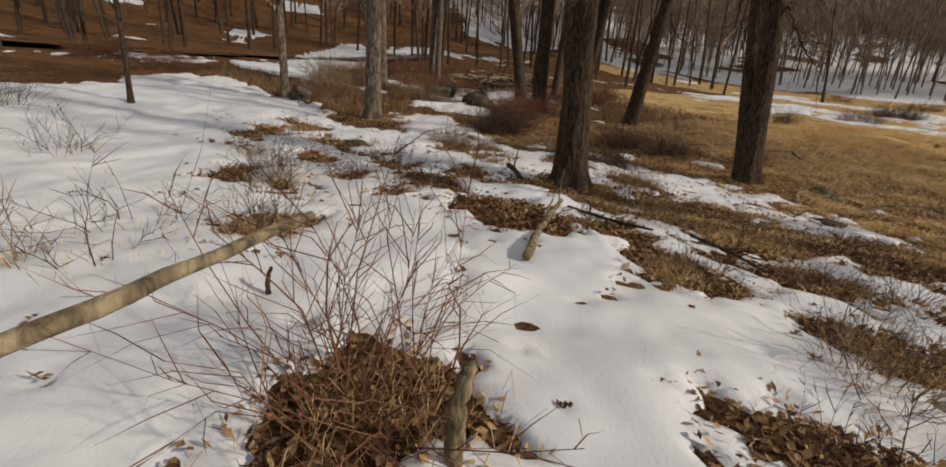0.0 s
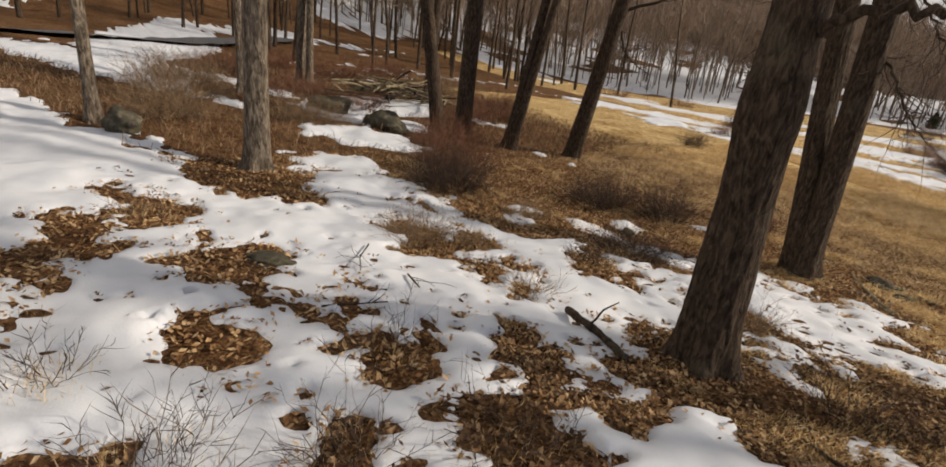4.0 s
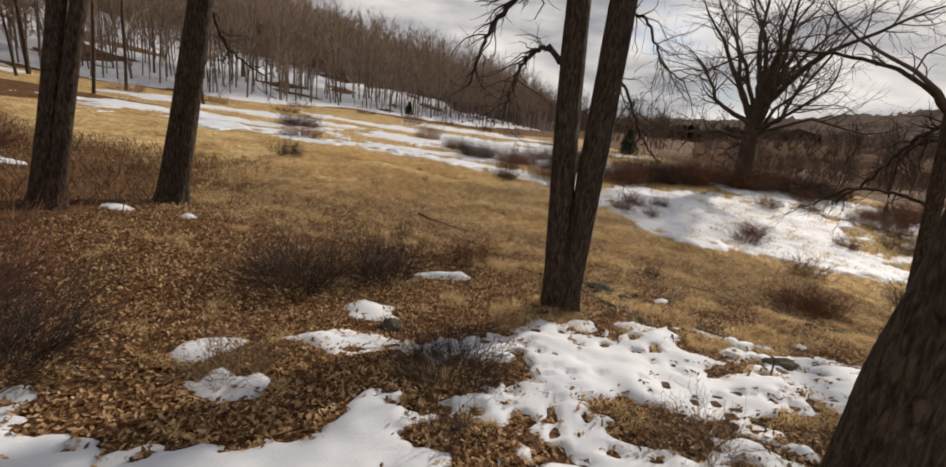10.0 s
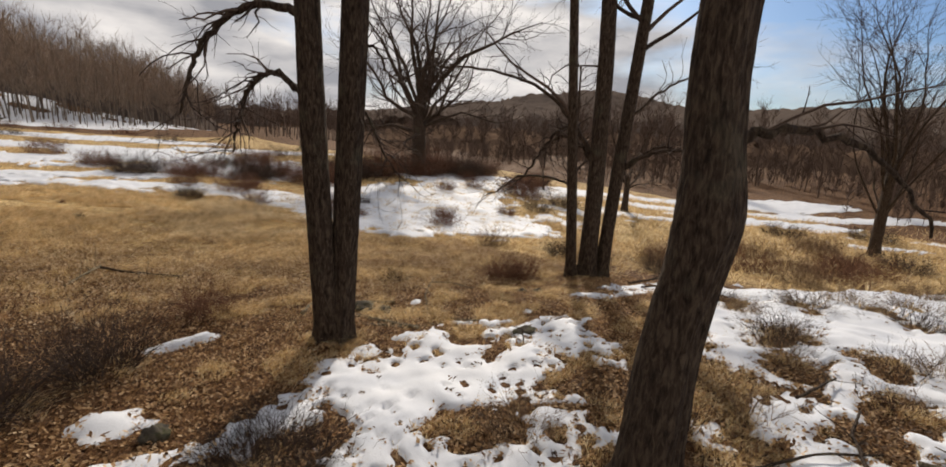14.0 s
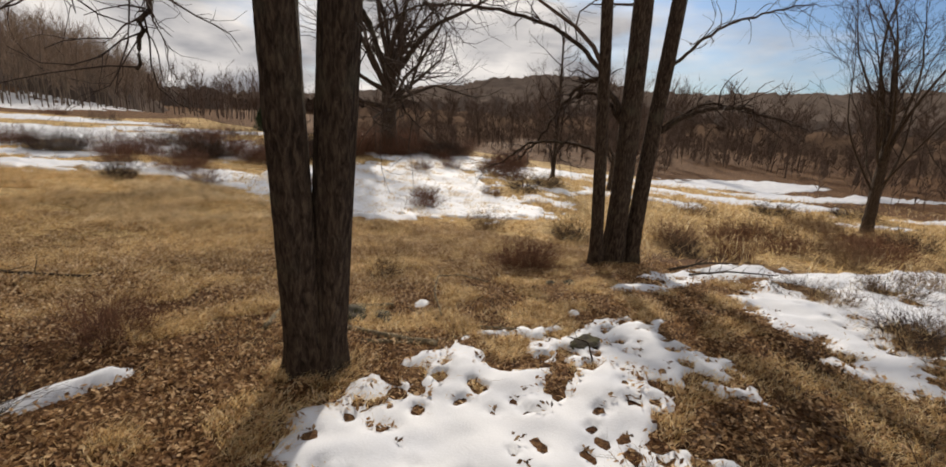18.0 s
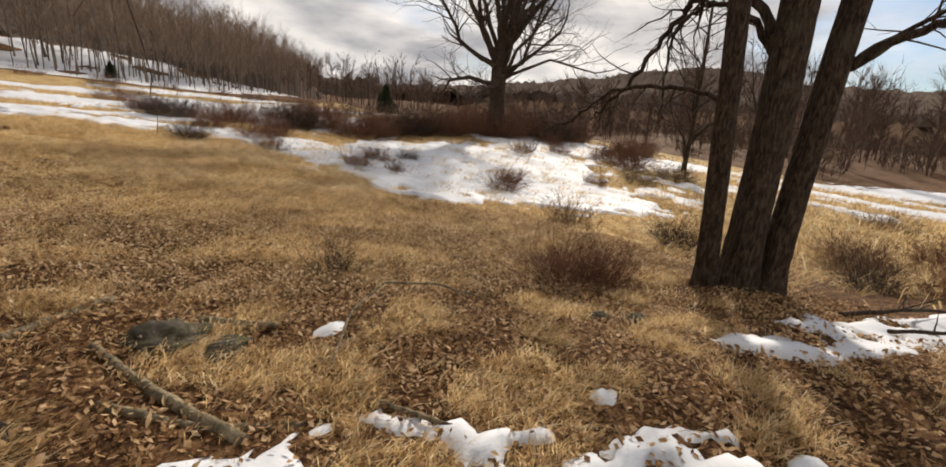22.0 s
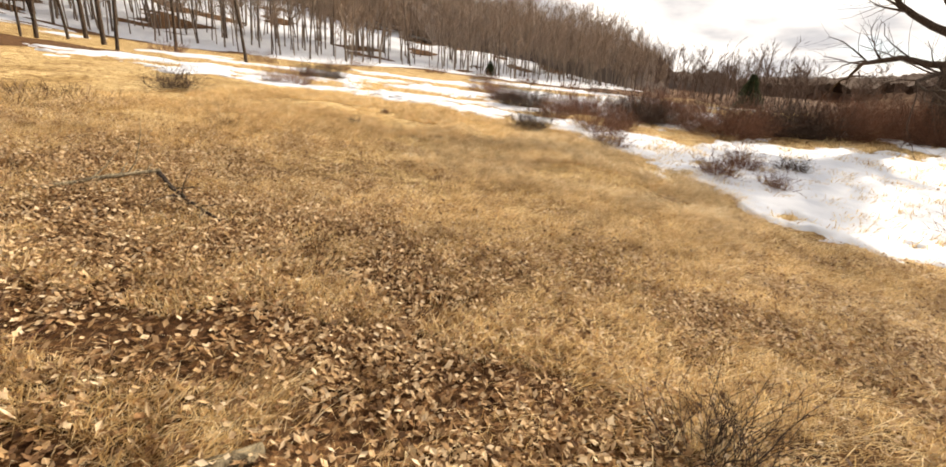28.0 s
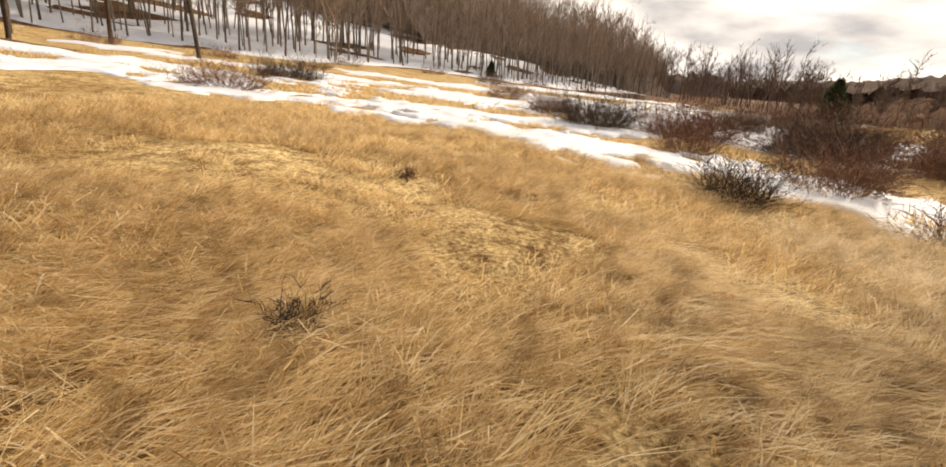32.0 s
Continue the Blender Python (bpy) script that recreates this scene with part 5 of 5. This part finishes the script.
def fallen(name, label, pts, r0, r1, mat=LOGWOOD, twigs=0, sides=14, cat="branch"):
    """A log or branch through way-points given as x, y and height over the ground."""
    at = np.array([pts[0][0], pts[0][1], float(top(pts[0][0], pts[0][1]))])
    way = np.array([(x, y, float(top(x, y)) + h) for x, y, h in pts]) - at
    t = np.linspace(0, len(way) - 1, 10 * (len(way) - 1) + 1)
    c = np.stack([np.interp(t, np.arange(len(way)), way[:, i]) for i in range(3)], 1)
    c[1:-1] += rng.normal(size=c[1:-1].shape) * r0 * 0.22
    c[1:-1] = (c[:-2] + 2 * c[1:-1] + c[2:]) / 4
    rad = np.linspace(r0, r1, len(c)) * (1 + 0.07 * rng.normal(size=len(c)))
    c = np.concatenate([c[:1] - (c[1] - c[0]) * 0.02, c, c[-1:] + (c[-1] - c[-2]) * 0.02])
    rad = np.concatenate([[rad[0] * 0.05], rad, [rad[-1] * 0.05]])
    v, q = tubes(c[None], rad[None], sides, 0.05)
    root = thing(name, raw_mesh(name, v, q), mat, label, cat, at=tuple(at))
    if twigs:
        s, w, rr = sprout(c[None, 1:-1], rad[None, 1:-1], twigs, 0.25, 0.95, 1.0)
        w[:, 2] = np.abs(w[:, 2])
        b = grow(s, w, rng.uniform(0.12, 0.45, twigs), 4, 0.22, 0.0)
        br = np.clip(rr * 0.45, 0.003, 0.012)[:, None] * np.linspace(1, 0.35, 5)[None]
        for i in range(twigs):
            v, q = tubes(b[i:i + 1], br[i:i + 1], 5)
            thing("twig", raw_mesh("twig", v, q), mat, parent=root)
    return root


fallen("leaning_pole", "barkless grey-yellow pole propped over the snow", [(11.5, -3.7, 0.04), (8.6, -1.03, 0.6), (7.53, -0.06, 0.73), (6.98, 0.44, 0.75)], 0.036, 0.014, twigs=0, cat="log")
fallen("broken_stick", "short dark stick standing in snow", [(6.06, 0.22, -0.03), (6.05, 0.22, 0.06), (6.03, 0.24, 0.11)], 0.014, 0.008, BARK, cat="stick")
fallen("fallen_branch", "short pale broken branch lying on snow", [(5.75, 1.75, 0.03), (5.2, 2.1, 0.05), (4.7, 2.55, 0.12)], 0.032, 0.02, twigs=3)
fallen("fallen_log", "short dark log lying on snow beside the trunk", [(2.15, 3.1, 0.03), (2.5, 3.05, 0.04), (2.85, 3.0, 0.03)], 0.035, 0.028, BARK, twigs=2, cat="log")
fallen("fallen_branch", "thin twiggy branch lying on snow", [(0.25, 2.15, 0.02), (0.5, 1.95, 0.03), (0.75, 1.85, 0.02)], 0.008, 0.004, BARK, twigs=7)
fallen("fallen_branch", "thin twig lying on snow", [(1.0, 2.2, 0.02), (1.3, 2.15, 0.03)], 0.01, 0.006, BARK, twigs=4)
fallen("fallen_branch", "thin twig lying on snow", [(1.3, 1.3, 0.02), (1.5, 1.75, 0.05)], 0.008, 0.005, BARK, twigs=3)
fallen("fallen_branch", "dark forked branch half sunk in snow", [(4.5, 2.75, 0.0), (5.0, 3.0, 0.05), (5.35, 3.05, 0.12)], 0.017, 0.01, BARK, twigs=2)
fallen("fallen_branch", "curved dark branch on snow", [(5.3, 3.5, 0.02), (5.7, 3.45, 0.1), (6.1, 3.45, 0.04)], 0.016, 0.01, BARK, twigs=3)
fallen("fallen_branch", "thin dark branch across bare ground", [(3.9, 3.3, 0.02), (4.4, 3.05, 0.03), (4.9, 2.75, 0.03)], 0.012, 0.008, BARK, twigs=2)
fallen("fallen_branch", "dark branch on snow beside tree roots", [(8.3, 7.5, 0.03), (8.9, 7.2, 0.1), (9.8, 7.0, 0.05)], 0.022, 0.01, BARK, twigs=9)
fallen("fallen_branch", "dark branch on snow beside tree roots", [(8.0, 7.0, 0.03), (8.6, 6.7, 0.06), (9.2, 6.2, 0.05)], 0.018, 0.008, BARK, twigs=8)
fallen("fallen_log", "mossy rotten log in leaf litter", [(3.46, 7.1, 0.0), (3.1, 7.55, 0.01), (2.75, 8.05, 0.01)], 0.03, 0.022, cat="log")
fallen("fallen_log", "rotten log half hidden in dry leaves", [(2.9, 7.5, 0.0), (3.3, 7.25, 0.0), (3.7, 7.15, 0.0)], 0.022, 0.018, cat="log")
fallen("fallen_log", "pale log lying in dry grass", [(2.7, 8.78, 0.02), (2.29, 8.19, 0.02)], 0.03, 0.026, cat="log")
fallen("fallen_log", "short mossy log in leaf litter", [(3.2, 8.35, 0.02), (3.65, 8.2, 0.02)], 0.024, 0.02, cat="log")
fallen("fallen_log", "mossy stick buried in dry leaves", [(3.9, 7.4, 0.0), (4.3, 6.9, 0.0), (4.5, 6.75, -0.01)], 0.013, 0.01, cat="log")
fallen("arched_branch", "thin bent branch arching over leaf litter", [(3.85, 7.55, 0.0), (4.05, 8.0, 0.14), (4.35, 8.35, 0.2), (4.8, 8.45, 0.14), (5.25, 8.4, 0.02)], 0.009, 0.007, LOGWOOD, twigs=3)
fallen("fallen_branch", "pale forked branch lying on the meadow", [(-0.25, 10.3, 0.04), (0.0, 10.75, 0.1), (0.13, 11.02, 0.12)], 0.016, 0.014, LOGWOOD, twigs=5)
fallen("fallen_branch", "dark rough branch lying on the meadow", [(0.13, 11.0, 0.1), (0.6, 10.72, 0.06), (1.15, 10.46, 0.03)], 0.02, 0.01, BARK, twigs=7)
fallen("fallen_branch", "thin branch leaning in a snow patch", [(4.25, 6.0, 0.0), (4.35, 6.15, 0.1), (4.4, 6.4, 0.06)], 0.008, 0.005, BARK, twigs=1)
fallen("broken_stump", "broken rotten orange-brown stump standing in grass", [(7.25, 0.82, -0.05), (7.26, 0.83, 0.2), (7.24, 0.86, 0.34)], 0.035, 0.022, LOGWOOD, cat="stump")
rock("rock", "flat dark lichened rock in leaf litter", 3.05, 8.1, 0.2, 0.17, 0.09, 20, sink=0.45)
rock("rock", "low dark stone beside a lichened rock", 3.36, 7.96, 0.16, 0.1, 0.06, 50, sink=0.45)
rock("rock", "dark rock showing through the snow patch", 4.52, 6.3, 0.15, 0.1, 0.04, 10, sink=0.62)
rock("rock", "small grey stone among leaves", 6.2, 7.8, 0.1, 0.08, 0.05)
rock("rock", "small brown stone among leaves", 5.9, 7.9, 0.08, 0.07, 0.05)
rock("rock", "mossy flat rock at the edge of snow", 0.2, 1.2, 0.24, 0.16, 0.07, 40, sink=0.42)
rock("boulder", "small tan boulder beside a thin tree", -5.2, 0.3, 0.3, 0.24, 0.24)
rock("boulder", "dark boulder at the foot of a brush pile", -6.4, 5.5, 0.55, 0.4, 0.35, 15)
rock("boulder", "grey boulder in brown brush", -8.2, 4.8, 0.5, 0.4, 0.28, 60)
rock("rock", "pale stone under a dark tree", 0.55, 6.05, 0.1, 0.09, 0.08)
pile = thing("brush_pile", None, None, "heap of cut branches and boulders dusted with snow", "brush pile", at=(-10.4, 7.8, float(land(-10.4, 7.8))))
for i in range(70):
    a, r = rng.uniform(0, math.pi), rng.uniform(0.015, 0.05)
    c = np.array([rng.normal(0, 0.7), rng.normal(0, 0.7), 0])
    d = np.array([math.cos(a), math.sin(a), rng.normal(0, 0.15)]) * rng.uniform(0.5, 1.5)
    h = 0.55 * math.exp(-(c[0] ** 2 + c[1] ** 2)) * rng.uniform(0.3, 1.2) + 0.1
    p = np.linspace(c - d, c + d, 5) + np.array([0, 0, h]) + rng.normal(size=(5, 3)) * 0.03
    thing("cut_branch", raw_mesh("cut_branch", *tubes(p[None], np.linspace(r, r * 0.5, 5)[None], 6)), LOGWOOD if i % 3 else BARK, parent=pile)


def conifer(name, label, x, y, height, width):
    z0 = float(land(x, y))
    root = thing(name, None, None, label, "conifer", at=(x, y, z0))
    p = np.array([[0, 0, -0.1], [0.02, 0, height * 0.5], [0, 0, height]])
    thing("trunk", raw_mesh("trunk", *tubes(p[None], np.array([[0.05, 0.035, 0.01]]) * height / 2, 8)), BARK, parent=root)
    n = 7000 if height < 5 else 1500
    t = rng.uniform(0.02, 1, n) ** 0.8
    a = rng.uniform(0, 2 * math.pi, n)
    r = width * (1 - t) ** 0.8 * (0.8 + 0.35 * np.sin(9 * t + 3 * a)) * rng.uniform(0.0, 1, n) ** 0.5
    s = np.stack([np.cos(a) * r, np.sin(a) * r, t * height], 1)
    d = np.stack([np.cos(a), np.sin(a), rng.uniform(0.2, 1.0, n)], 1)
    side = unit(np.cross(d, rng.normal(size=(n, 3)))) * 0.022 * height / 2
    tip = s + unit(d) * rng.uniform(0.08, 0.2, n)[:, None] * height / 2
    thing("foliage", raw_mesh("foliage", np.stack([s - side, s + side, tip], 1), None, np.arange(3 * n)), NEEDLES, "dark green needles", kind="stuff", parent=root)


conifer("juniper", "dark green conical juniper beyond the snow", 13.2, 42.9, 2.1, 0.95)
conifer("juniper", "small dark juniper at the meadow's far edge", -10.0, 73.0, 1.8, 0.8)
for i in range(26):
    a = i * 0.9
    conifer("pine", "dark pine on the hill's skyline", -118 + 4.0 * i + 6 * math.sin(a * 2.3), 205 + 10 * math.sin(a * 1.7), rng.uniform(9.5, 12), rng.uniform(1.6, 2.4))

# ---------------------------------------------------------------- road
RT = np.linspace(0, 1, 60)
rx = np.interp(RT, [0, 0.3, 0.6, 1], [-24, -23.5, -27, -40])
ry = np.interp(RT, [0, 0.3, 0.6, 1], [-30, -6, 3, 12])
dx, dy = np.gradient(rx), np.gradient(ry)
nl = np.hypot(dx, dy)
nx_, ny_ = -dy / nl, dx / nl
road_v = np.stack([np.stack([rx + nx_ * w, ry + ny_ * w, land(rx, ry) + 0.16], 1) for w in (-1.6, -0.5, 0.5, 1.6)], 1).reshape(-1, 3)
ri = np.arange(60 * 4).reshape(60, 4)
road_q = np.stack([ri[:-1, :-1], ri[:-1, 1:], ri[1:, 1:], ri[1:, :-1]], -1).reshape(-1, 4)
thing("road", raw_mesh("road", road_v, road_q), ASPHALT, "narrow grey road between snow banks", "road", kind="structure")
